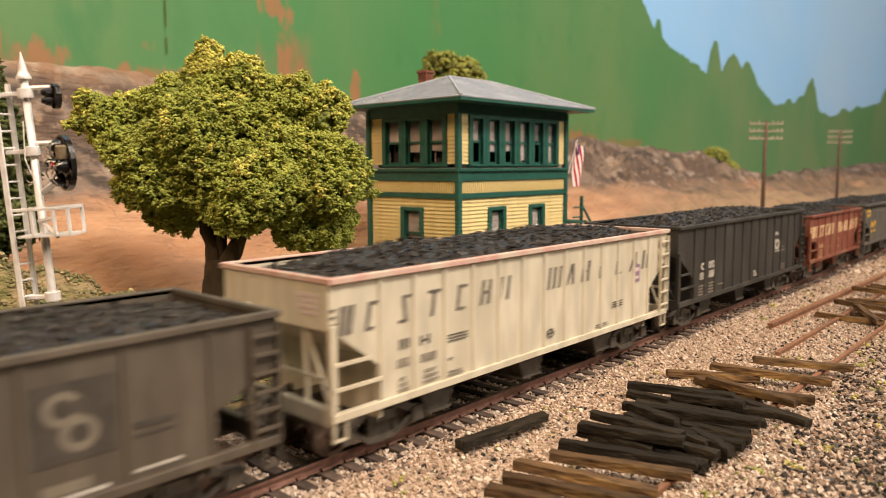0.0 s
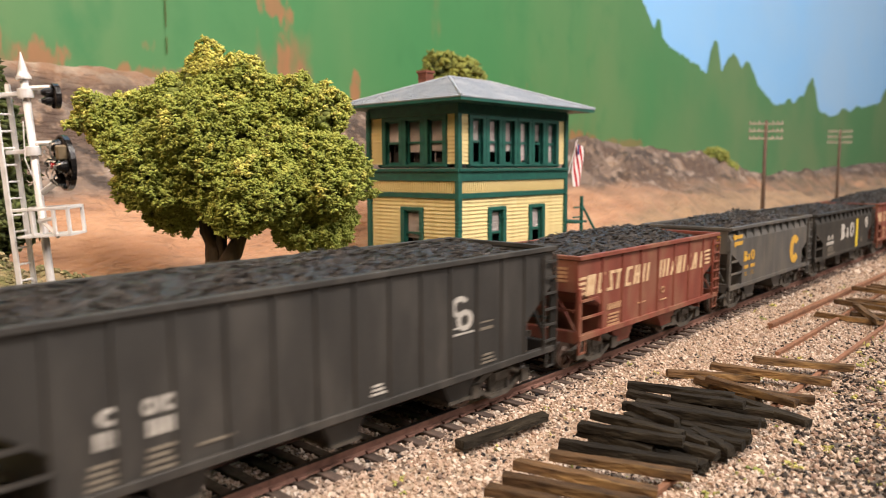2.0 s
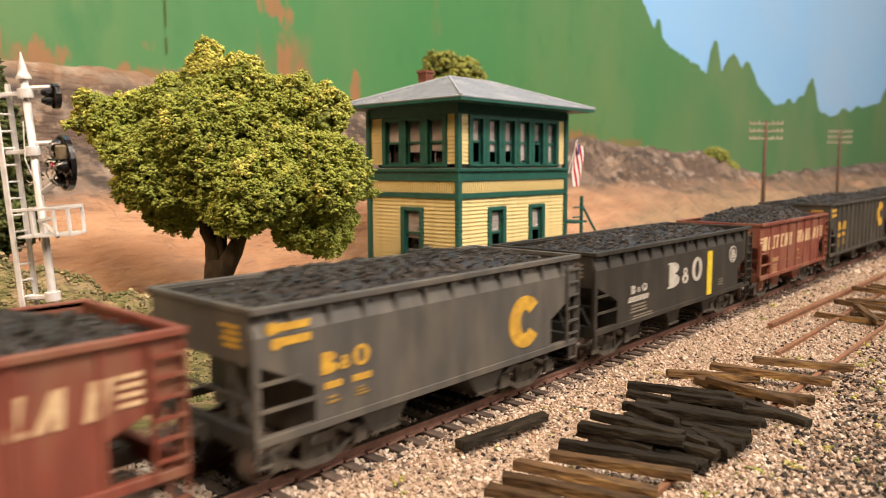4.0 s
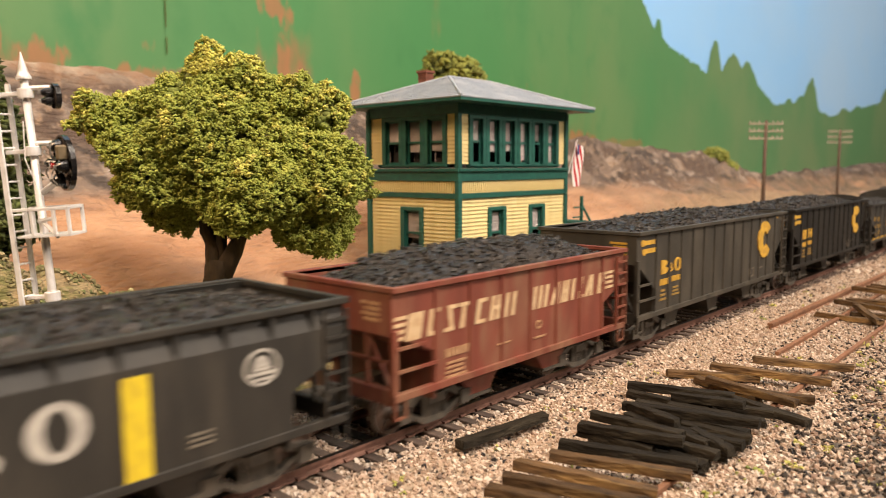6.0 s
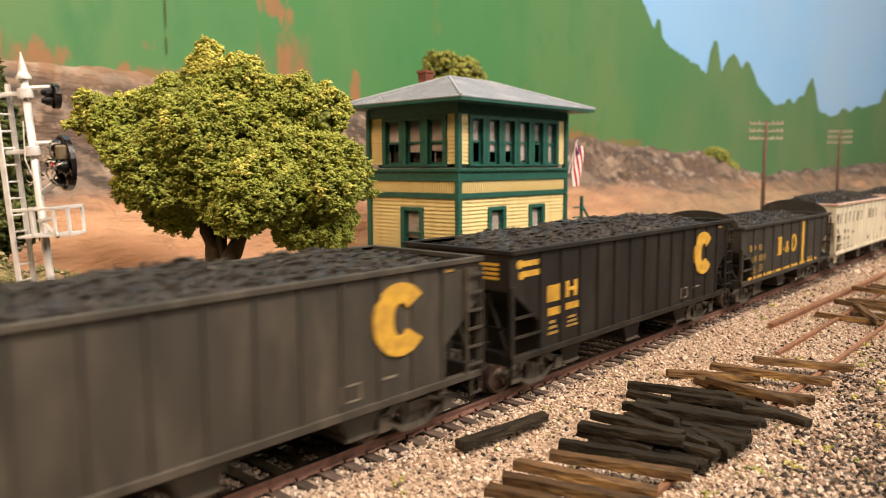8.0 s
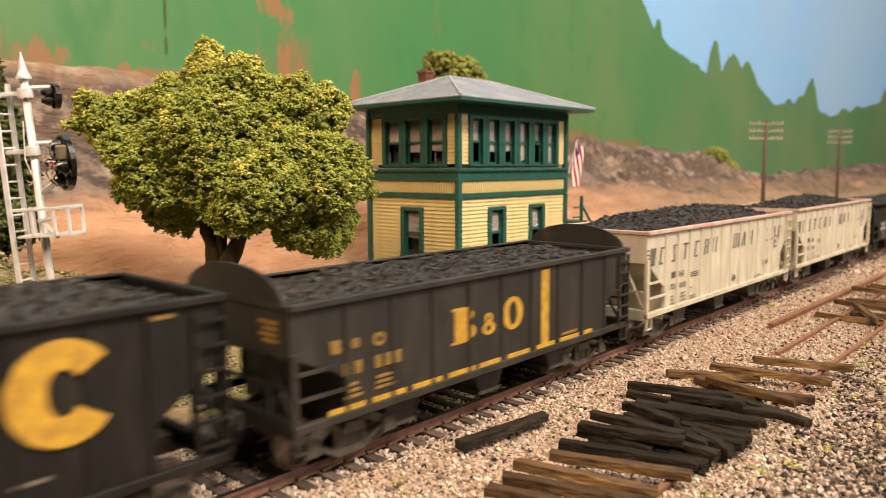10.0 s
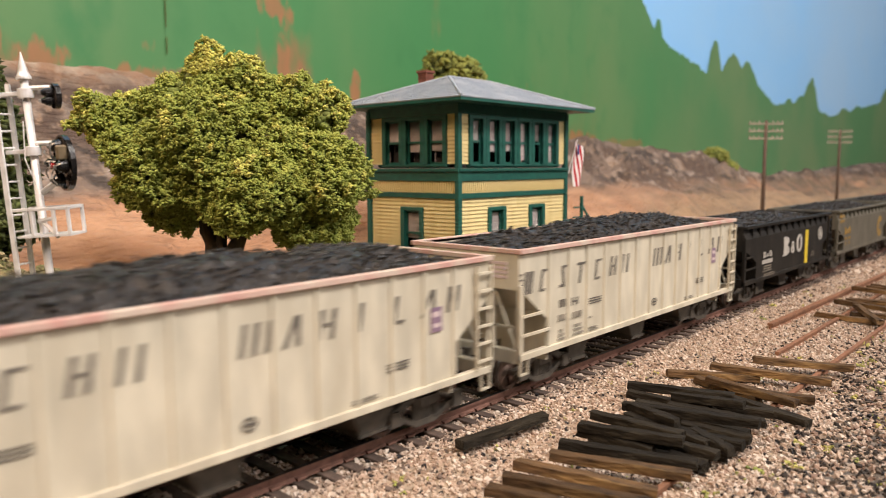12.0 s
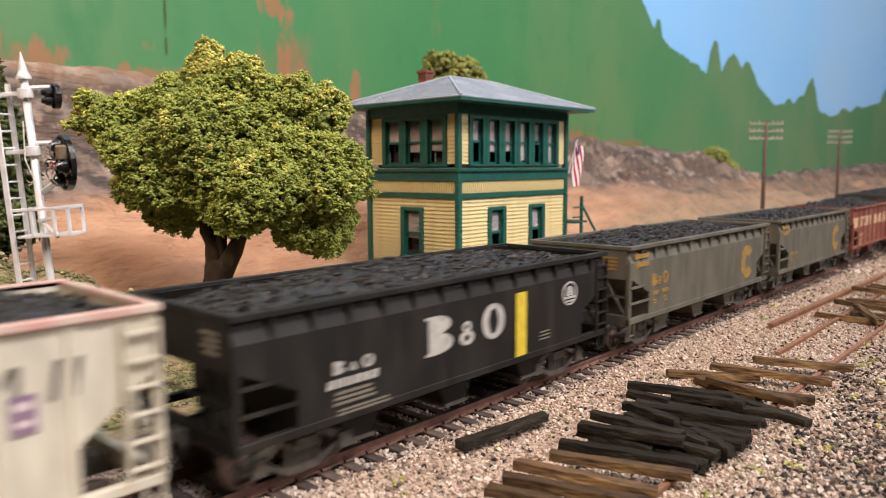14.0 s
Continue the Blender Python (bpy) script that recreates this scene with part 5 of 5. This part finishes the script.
            yo = yf - 0.04 if ro > 0.5 and style != "offset" else yf      # large emblems run over the ribs
            for i in range(k + 1):
                t = radians(a0 + (a1 - a0) * i / k)
                for rx, rz, y in ((ri, zi, yo), (ro, zo2, yo), (ro, zo2, yf + 0.02), (ri, zi, yf + 0.02)):
                    vs.append((cx + rx * math.cos(t), y, cz + rz * math.sin(t)))
            for i in range(k):
                fs += [(4 * i + e, 4 * i + (e + 1) % 4, 4 * i + 4 + (e + 1) % 4, 4 * i + 4 + e) for e in range(4)]
            mb.add(vs, fs + [(3, 2, 1, 0), (4 * k, 4 * k + 1, 4 * k + 2, 4 * k + 3)])
        elif kind == "sign":
            shape, bx0, bx1, z0, z1, sh, t = a
            w, h, n2 = bx1 - bx0, z1 - z0, 0
            for q in SIGNS[shape]:
                n2 += 1
                y = yf - 0.0005 * n2
                if len(q) == 3:
                    v, u0, u1 = q
                    za = z0 + v * (h - t * 0.62)
                    zb = za + t * 0.62
                    quad = [(bx0 + u0 * w + sh * (za - z0) / h, za), (bx0 + u1 * w + sh * (za - z0) / h, za), (bx0 + u1 * w + sh * (zb - z0) / h, zb), (bx0 + u0 * w + sh * (zb - z0) / h, zb)]
                else:
                    u0, v0, u1, v1 = q
                    p0, p1 = bx0 + u0 * (w - t) + sh * v0, bx0 + u1 * (w - t) + sh * v1
                    quad = [(p0, z0 + v0 * h), (p0 + t, z0 + v0 * h), (p1 + t, z0 + v1 * h), (p1, z0 + v1 * h)]
                mb.slab(quad, "y", y, y + 0.02)
        elif kind == "disc":
            cx, cz, r = a
            mb.tube((cx, yf, cz), (cx, yf + 0.02, cz), r, r, 20)
        part("marking", mb, M[material], car)
    if marks:
        tone = M[marks[-1][1]]
        for k in range(4):
            part("marking", Mb().box(-0.012, 0.0, -1.25, -0.75 - 0.08 * (k % 2), top - 0.32 - 0.1 * k, top - 0.26 - 0.1 * k), tone, car)
    CARS.append((car, x0))
    return car


def rows_of_bars(material, x0, x1, z0, z1, n):
    h = (z1 - z0) / (2 * n - 1)
    return [("bar", material, x0 + 0.02 * i, x1 - 0.05 * (i % 3), z0 + 2 * i * h, z0 + (2 * i + 1) * h, 0) for i in range(n)]


# plain signs of slanted strokes: (u0, v0, u1, v1) is an upright stroke, (v, u0, u1) a level one
SIGNS = dict(
    bracket=[(0, 0, 0, 1), (0, 0.0, 0.95), (1, 0.0, 0.95)],
    fold=[(0, 0.0, 0.9), (1, 0.1, 1.0), (0.9, 0, 0.05, 1)],
    post=[(0.5, 0, 0.5, 1), (1, 0.0, 1.0)],
    bridge=[(0, 0, 0, 1), (1, 0, 1, 1), (0.5, 0.1, 0.9)],
    pair=[(0, 0, 0, 1), (1, 0, 1, 1)],
    triple=[(0, 0, 0, 1), (0.5, 0, 0.5, 1), (1, 0, 1, 1)],
    tent=[(0, 0, 0.62, 1), (1, 0, 0.75, 1)],
    stem=[(0.5, 0, 0.5, 1)],
    heel=[(0, 0, 0, 1), (0, 0.0, 0.9)],
)
ROW = ("triple", "bracket", "fold", "post", "bracket", "bridge", "pair", "triple", "tent", "bridge", "stem", "heel", "tent", "pair")


def sign_row(material, xs, z0, z1, sh, t):
    return [("sign", material, k, a, b, z0, z1, sh, t) for k, (a, b) in zip(ROW, xs)]


def ivory_marks():
    xs = ((0.14, 0.46), (0.76, 0.98), (1.55, 1.80), (2.25, 2.60), (3.10, 3.38), (3.84, 4.14), (4.44, 4.78), (6.22, 6.74), (6.98, 7.32), (7.65, 7.98), (8.38, 8.68), (9.31, 9.62), (10.02, 10.42), (10.72, 11.05))
    m = sign_row("l_black", xs, 2.35, 2.84, 0.09, 0.085)
    m += [("bar", "l_black", 0.02, 0.14, 2.78 - 0.12 * i, 2.82 - 0.12 * i, 0) for i in range(4)]
    m += [("sign", "l_black", "triple", 1.57, 1.82, 1.87, 2.05, 0, 0.05), ("sign", "l_black", "bridge", 2.10, 2.36, 1.85, 2.03, 0, 0.05)]
    m += [("bar", "l_black", 2.82, 3.45, 1.77 + 0.06 * i, 1.79 + 0.06 * i, 0) for i in range(3)]
    m += [("bar", "l_faint", 1.52 + 0.11 * i, 1.60 + 0.11 * i, 1.55, 1.70, 0) for i in range(3)] + [("bar", "l_faint", 2.12 + 0.11 * i, 2.20 + 0.11 * i, 1.53, 1.68, 0) for i in range(4)] + [("bar", "l_faint", 2.82, 3.0, 1.42, 1.46, 0)]
    m += rows_of_bars("l_faint", 1.53, 1.80, 1.10, 1.36, 3) + rows_of_bars("l_faint", 2.18, 2.60, 1.12, 1.38, 3) + rows_of_bars("l_faint", 2.85, 3.3, 1.10, 1.20, 2)
    m += [("oval", "l_black", 6.36, 1.34, 0.13, 0.11, 0.10, 0.08, 0, 360), ("bar", "l_black", 6.28, 6.44, 1.32, 1.36, 0)] + [("bar", "l_black", 9.17, 9.68, 1.52 + 0.06 * i, 1.54 + 0.06 * i, 0) for i in range(3)] + rows_of_bars("l_faint", 8.35, 8.95, 1.12, 1.20, 2)
    m += [("bar", "l_plum", 10.28, 10.58, 2.03, 2.50, 0), ("bar", "l_pale", 10.33, 10.53, 2.32, 2.42, 0), ("bar", "l_pale", 10.33, 10.53, 2.12, 2.20, 0)]
    return m


def red_marks():
    xs = ((0.34, 0.72), (0.88, 1.18), (1.36, 1.66), (1.72, 2.04), (2.28, 2.60), (2.74, 3.06), (3.22, 3.58), (4.22, 4.80), (4.95, 5.30), (5.38, 5.66), (5.70, 6.00), (6.13, 6.36), (6.42, 6.76), (7.0, 7.28))
    m = sign_row("l_cream", xs, 1.98, 2.48, 0.10, 0.12)
    m += [("bar", "l_cream", 0.04, 0.36 - 0.03 * i, 2.40 - 0.125 * i, 2.46 - 0.125 * i, 0.01) for i in range(4)] + [("bar", "l_cream", 7.42, 7.75, 2.05 + 0.125 * i, 2.11 + 0.125 * i, 0.02) for i in range(4)]
    m += [("bar", "l_rust", 1.40 + 0.115 * i, 1.49 + 0.115 * i, 1.48, 1.64, 0) for i in range(6)]
    m += rows_of_bars("l_rust", 1.38, 2.0, 1.06, 1.38, 4) + [("bar", "l_rust", 3.0, 3.45, 1.42, 1.45, 0), ("oval", "l_rust", 4.5, 1.62, 0.11, 0.10, 0.07, 0.06, 0, 360), ("bar", "l_rust", 4.3, 4.75, 1.32, 1.36, 0)]
    return m


def ring_marks(L, big=True, tone="l_yellow"):
    """Two name lines as bars, data bars, and a thick open ring with a notch at the far end."""
    cx, cz = (L - 2.20, 2.42) if big else (L - 2.12, 1.78)
    k = 1.0 if big else 0.86
    m = [("oval", tone, cx, cz, 0.66 * k, 0.66 * k, 0.20 * k, 0.30 * k, 38, 322)]
    d = 0 if big else -0.32
    m += [("bar", tone, 0.25, 1.02, 2.97 + d, 3.09 + d, 0.02), ("oval", tone, 0.34, 3.03 + d, 0.11, 0.10, 0.05, 0.045, 40, 320), ("bar", tone, 0.32, 1.04, 2.74 + d, 2.87 + d, 0.02), ("disc", tone, 0.40, 2.78 + d, 0.09)]
    if big:
        m += [("bar", tone, 1.42 + 0.13 * i, 1.52 + 0.13 * i, 1.74, 1.92, 0) for i in range(4)] + [("bar", tone, 2.16 + 0.14 * i, 2.26 + 0.14 * i, 1.78, 1.94, 0) for i in range(4)]
        m += rows_of_bars("l_oldgold", 1.43, 1.82, 1.30, 1.62, 3) + rows_of_bars("l_oldgold", 2.20, 2.68, 1.36, 1.62, 3)
        m += [("bar", "l_dim", 8.42, 8.86, 1.46, 1.49, 0), ("bar", "l_dim", 8.42, 8.86, 1.18, 1.21, 0), ("bar", "l_dim", 8.42, 8.45, 1.21, 1.46, 0), ("bar", "l_dim", 8.83, 8.86, 1.21, 1.46, 0), ("bar", "l_dim", 9.26, 9.7, 1.40, 1.44, 0), ("bar", "l_oldgold", L - 1.1, L - 0.75, 3.12, 3.18, 0)]
        return m
    return m + rows_of_bars("l_oldgold", 1.35, 1.6, 1.3, 1.42, 2) + rows_of_bars("l_oldgold", 1.95, 2.25, 1.3, 1.44, 3) + [("bar", tone, 1.3, 1.65, 1.55, 1.66, 0), ("bar", tone, 1.9, 2.3, 1.55, 1.66, 0)]


def block_knot_ring(tone, x0, z0, z1, wide, gap, serif):
    """Three plain signs: a block with two round lobes, a knot of two small rings, and an oval ring."""
    h, w = z1 - z0, wide
    st = w * 0.30
    lo, up = z0 + h * 0.27, z0 + h * 0.76
    m = [("bar", tone, x0 + w * 0.12, x0 + w * 0.12 + st, z0, z1, 0), ("oval", tone, x0 + w * 0.40, up, w * 0.50, h * 0.24, w * 0.02, h * 0.01, -90, 90), ("oval", tone, x0 + w * 0.40, lo, w * 0.58, h * 0.27, w * 0.02, h * 0.01, -90, 90)]
    if serif:
        m += [("bar", tone, x0, x0 + w * 0.3, z1 - h * 0.07, z1, 0), ("bar", tone, x0, x0 + w * 0.3, z0, z0 + h * 0.07, 0)]
    kx, kz = x0 + w + gap + 0.26 * w, z0 + h * 0.36
    m += [("oval", tone, kx, kz + h * 0.17, w * 0.17, h * 0.15, w * 0.07, h * 0.07, 0, 360), ("oval", tone, kx, kz - h * 0.13, w * 0.28, h * 0.19, w * 0.11, h * 0.09, 0, 360)]
    ox = x0 + w + 2 * gap + 0.62 * w + 0.46 * w
    return m + [("oval", tone, ox, (z0 + z1) / 2, w * 0.47, h * 0.5, w * 0.20, h * 0.36, 0, 360)]


TRIPLE = "triple-bay ribbed hopper car heaped with coal"


def build_train():
    stripes = rows_of_bars
    cap = [("bar", "l_white", 7.2, 7.9, 1.15, 1.19, 0), ("bar", "l_white", 5.9, 6.9, 1.08, 1.13, 0), ("bar", "l_panel", 6.0, 7.05, 1.55, 2.55, 0), ("oval", "l_dim", 6.40, 2.22, 0.24, 0.22, 0.13, 0.12, 30, 330), ("oval", "l_dim", 6.58, 1.88, 0.24, 0.23, 0.13, 0.12, 0, 360), ("bar", "l_panel", 7.25, 7.8, 1.62, 1.66, 0), ("bar", "l_panel", 7.25, 7.8, 1.74, 1.82, 0), ("bar", "l_dim", 6.1, 6.7, 1.16, 1.30, 0)]
    hopper(-3.2, 9.5, 2.95, "taupe", "taupe grey " + TRIPLE, "rib", 7, 3, cap, 0.30, seed=1)
    hopper(7.3, 12.2, 3.3, "beige", "ivory " + TRIPLE + ", black slanted lettering", "rib", 13, 3, ivory_marks(), 0.42, M["l_redrim"], seed=2)
    co = [("oval", "l_white", 8.60, 2.40, 0.26, 0.21, 0.14, 0.11, 30, 330), ("oval", "l_white", 8.74, 2.12, 0.24, 0.21, 0.12, 0.11, 0, 360), ("bar", "l_white", 8.36, 8.56, 1.97, 2.0, 0), ("bar", "l_white", 8.36, 9.0, 1.84, 1.88, 0), ("bar", "l_dim", 9.22, 9.62, 1.97, 2.0, 0), ("bar", "l_dim", 9.22, 9.62, 1.82, 1.88, 0)]
    co += [("oval", "l_white", 1.82, 1.98, 0.15, 0.12, 0.06, 0.06, 40, 320), ("oval", "l_white", 2.34, 1.99, 0.09, 0.12, 0.04, 0.06, 0, 360), ("bar", "l_white", 2.46, 2.52, 1.88, 2.10, 0), ("oval", "l_white", 2.63, 1.99, 0.10, 0.12, 0.04, 0.06, 0, 360)]
    co += [("bar", "l_white", 1.62 + 0.12 * i, 1.70 + 0.12 * i, 1.58, 1.80, 0) for i in range(3)] + [("bar", "l_white", 2.30 + 0.11 * i, 2.38 + 0.11 * i, 1.58, 1.80, 0) for i in range(4)]
    co += stripes("l_dim", 1.48, 1.95, 1.08, 1.40, 4) + stripes("l_dim", 2.24, 2.72, 1.08, 1.42, 4) + [("bar", "l_dim", 3.0, 3.6, 1.25, 1.29, 0)] + stripes("l_white", 6.25, 6.6, 1.17, 1.36, 3) + stripes("l_dim", 9.24, 9.7, 1.12, 1.32, 3)
    hopper(20.3, 11.85, 3.3, "slate", "weathered black " + TRIPLE + ", white emblem", "rib", 13, 3, co, 0.36, seed=3)
    hopper(33.2, 8.35, 2.95, "red", "oxide red two-bay hopper car with cream slanted lettering", "rib", 7, 2, red_marks(), 0.5, seed=4)
    g = ring_marks(8.9, False) + block_knot_ring("l_yellow", 1.2, 1.80, 2.16, 0.38, 0.05, False)
    hopper(42.6, 8.9, 3.02, "grey", "dusty grey offset-side hopper car with yellow ring mark", "offset", 11, 2, g, 0.42, seed=5)

    def barred(tone, emblem):
        """Large signs and a tall yellow bar; with a round emblem, or with a dashed line along the sill."""
        if emblem:
            m = block_knot_ring(tone, 4.0, 1.60, 2.34, 0.78, 0.20, True) + [("bar", "l_lemon", 6.80, 7.16, 1.06, 2.44, 0)]
            m += block_knot_ring(tone, 1.80, 1.74, 1.96, 0.28, 0.10, False) + [("bar", tone, 1.70 + 0.19 * i, 1.84 + 0.19 * i, 1.52, 1.66, 0.02) for i in range(6)]
            m += stripes("l_dim", 1.82, 2.75, 1.22, 1.44, 3) + stripes("l_dim", 1.9, 3.1, 1.04, 1.14, 2)
            m += [("oval", tone, 8.88, 2.17, 0.31, 0.28, 0.27, 0.24, 0, 360), ("bar", tone, 8.66, 9.10, 2.05, 2.10, 0), ("oval", tone, 8.88, 2.17, 0.15, 0.17, 0.02, 0.02, 0, 180), ("bar", tone, 8.72, 9.04, 1.97, 2.01, 0), ("bar", tone, 8.72, 9.04, 2.12, 2.16, 0)]
            return m + [("bar", "l_dim", 7.68, 8.06, 1.27 + 0.08 * i, 1.30 + 0.08 * i, 0) for i in range(3)]
        m = block_knot_ring(tone, 3.76, 1.67, 2.38, 0.73, 0.22, True) + [("bar", tone, 6.77, 7.06, 1.02, 2.83, 0)]
        m += [("bar", tone, a, a + 0.8, 1.06, 1.15, 0) for a in (0.72, 1.70, 2.68, 3.67, 4.60, 5.54, 7.53)] + [("bar", tone, 6.60, 6.77, 1.06, 1.15, 0), ("bar", tone, 7.06, 7.30, 1.06, 1.15, 0), ("bar", tone, 8.54, 8.95, 1.06, 1.15, 0)]
        m += [("bar", "l_oldgold", 0.80, 0.88, 2.08, 2.30, 0), ("disc", "l_oldgold", 0.93, 2.24, 0.065), ("disc", "l_oldgold", 0.94, 2.13, 0.07), ("disc", "l_oldgold", 1.32, 2.18, 0.09), ("oval", "l_oldgold", 1.86, 2.16, 0.14, 0.12, 0.07, 0.06, 0, 360)]
        m += [("bar", "l_oldgold", a, a + 0.14, 1.66, 1.88, 0) for a in (1.05, 1.30, 1.76, 2.0, 2.24)] + stripes("l_oldgold", 1.05, 1.45, 1.26, 1.52, 3) + stripes("l_oldgold", 1.75, 2.25, 1.28, 1.52, 3)
        return m + stripes("l_oldgold", 7.6, 8.25, 1.20, 1.26, 1)

    hopper(52.3, 10.55, 2.97, "dull", "black offset-side hopper car with yellow bar and white letters", "offset", 13, 3, barred("l_white", True), 0.30, seed=6)
    hopper(63.9, 8.35, 2.97, "red", "oxide red two-bay hopper car with cream slanted lettering", "rib", 7, 2, red_marks(), 0.62, seed=7)
    b8 = ring_marks(12.0) + block_knot_ring("l_yellow", 1.38, 2.06, 2.46, 0.50, 0.05, False)
    hopper(72.95, 12.05, 3.32, "black", "weathered black " + TRIPLE + ", yellow ring mark", "rib", 13, 3, b8, 0.40, seed=8)
    b9 = ring_marks(12.1) + [("sign", "l_yellow", "triple", 1.38, 1.86, 2.06, 2.44, 0, 0.13), ("sign", "l_yellow", "bridge", 2.14, 2.62, 2.08, 2.46, 0, 0.13)]
    hopper(86.0, 12.1, 3.32, "coalblack", "clean black " + TRIPLE + ", yellow ring mark", "rib", 13, 3, b9, 0.48, seed=9)
    hopper(99.2, 10.65, 2.97, "dull", "black ribbed hopper car with raised rounded ends, yellow markings", "rib", 9, 3, barred("l_yellow", False), 0.25, seed=10, shields=True)
    hopper(111.0, 12.05, 3.3, "beige", "ivory " + TRIPLE + ", black slanted lettering", "rib", 13, 3, ivory_marks(), 0.55, M["l_redrim"], seed=11)
    hopper(124.05, 12.1, 3.32, "beige", "ivory " + TRIPLE + ", black slanted lettering", "rib", 13, 3, ivory_marks(), 0.45, M["l_redrim"], seed=12)
    hopper(137.2, 10.55, 2.97, "coalblack", "black offset-side hopper car with yellow bar and white letters", "offset", 13, 3, barred("l_white", True), 0.30, seed=13)
    hopper(149.0, 10.6, 2.97, "olive", "dusty olive offset-side hopper car with yellow ring mark", "offset", 13, 3, ring_marks(10.6, False, "l_oldgold") + block_knot_ring("l_oldgold", 1.2, 1.80, 2.16, 0.38, 0.05, False), 0.30, seed=14)
    hopper(160.9, 10.0, 2.97, "olive", "dusty olive offset-side hopper car with yellow marks", "offset", 13, 3, ring_marks(10.0, False, "l_oldgold"), 0.30, seed=15)
    hopper(172.0, 8.35, 2.97, "red", "oxide red two-bay hopper car with cream slanted lettering", "rib", 7, 2, red_marks(), 0.5, seed=16)
    hopper(181.4, 12.0, 3.3, "black", "weathered black " + TRIPLE, "rib", 13, 3, [], 0.4, seed=17)


M["l_faint"] = mat("faint_black_lettering", (0.20, 0.18, 0.145), (0.32, 0.285, 0.225), 6, 0.7, 0, 0.1)
M["l_plum"] = mat("faded_plum_label", (0.20, 0.13, 0.20), (0.27, 0.18, 0.22), 8, 0.7, 0, 0.1)
M["l_pale"] = mat("pale_label_lines", (0.62, 0.50, 0.48), (0.52, 0.42, 0.42), 8, 0.7, 0, 0.1)
M["l_rust"] = mat("rust_stained_lettering", (0.42, 0.25, 0.13), (0.32, 0.16, 0.085), 6, 0.7, 0, 0.1)
M["l_oldgold"] = mat("worn_gold_lettering", (0.30, 0.18, 0.035), (0.20, 0.12, 0.03), 6, 0.7, 0, 0.1)
M["l_dim"] = mat("faded_lettering", (0.17, 0.145, 0.11), (0.13, 0.11, 0.085), 4, 0.7, 0, 0.1)
M["l_panel"] = mat("faded_black_panel", (0.035, 0.030, 0.024), (0.055, 0.046, 0.036), 3, 0.7, 0, 0.1)
P["coalblack"].node_tree.nodes["Principled BSDF"].inputs["Specular IOR Level"].default_value = 0.3
for _k, _v in (("black", 0.15), ("coal", 0.3), ("darktie", 0.2), ("browntie", 0.25)):
    M[_k].node_tree.nodes["Principled BSDF"].inputs["Specular IOR Level"].default_value = _v
M["l_redrim"] = mat("faded_red_rim", (0.50, 0.27, 0.23), (0.54, 0.44, 0.36), 2.0, 0.7, 0, 0.1)

# how far the train has come, full-size metres, at each time
RUN = ((0.0, 0.0), (1.5, 13.78), (3.2, 29.40), (5.3, 48.75), (6.75, 62.15), (8.2, 75.74), (10.3, 95.51), (12.0, 111.60), (14.0, 131.71))


def run(t):
    """Distance at t: a smooth curve through RUN."""
    T, D = np.array(RUN).T
    h = np.diff(T)
    d = np.diff(D) / h
    m = np.concatenate([[d[0]], (d[:-1] * h[1:] + d[1:] * h[:-1]) / (h[:-1] + h[1:]), [d[-1]]])
    i = int(np.clip(np.searchsorted(T, t) - 1, 0, len(h) - 1))
    u = (t - T[i]) / h[i]
    return ((1 + 2 * u) * (1 - u) ** 2 * D[i] + u * (1 - u) ** 2 * h[i] * m[i] + u * u * (3 - 2 * u) * D[i + 1] + u * u * (u - 1) * h[i] * m[i + 1])


def motions():
    steps = [i / 4 for i in range(57)]
    for car, x0 in CARS:
        walk(car, [(t, place(x0 - run(t), 0, 0)) for t in steps])
    ticks = [i / 30 for i in range(421)]
    turn = [(t, -math.degrees(run(t) / 0.425)) for t in ticks]
    for w, x in WHEELS:
        walk(w, [(t, place(x, 0, 0.425, 0, a, 0)) for t, a in turn])


build_setting()
build_track()
build_tower()
build_trees()
build_boulder()
build_mast()
build_poles()
build_train()
build_ties()
build_stones()
motions()
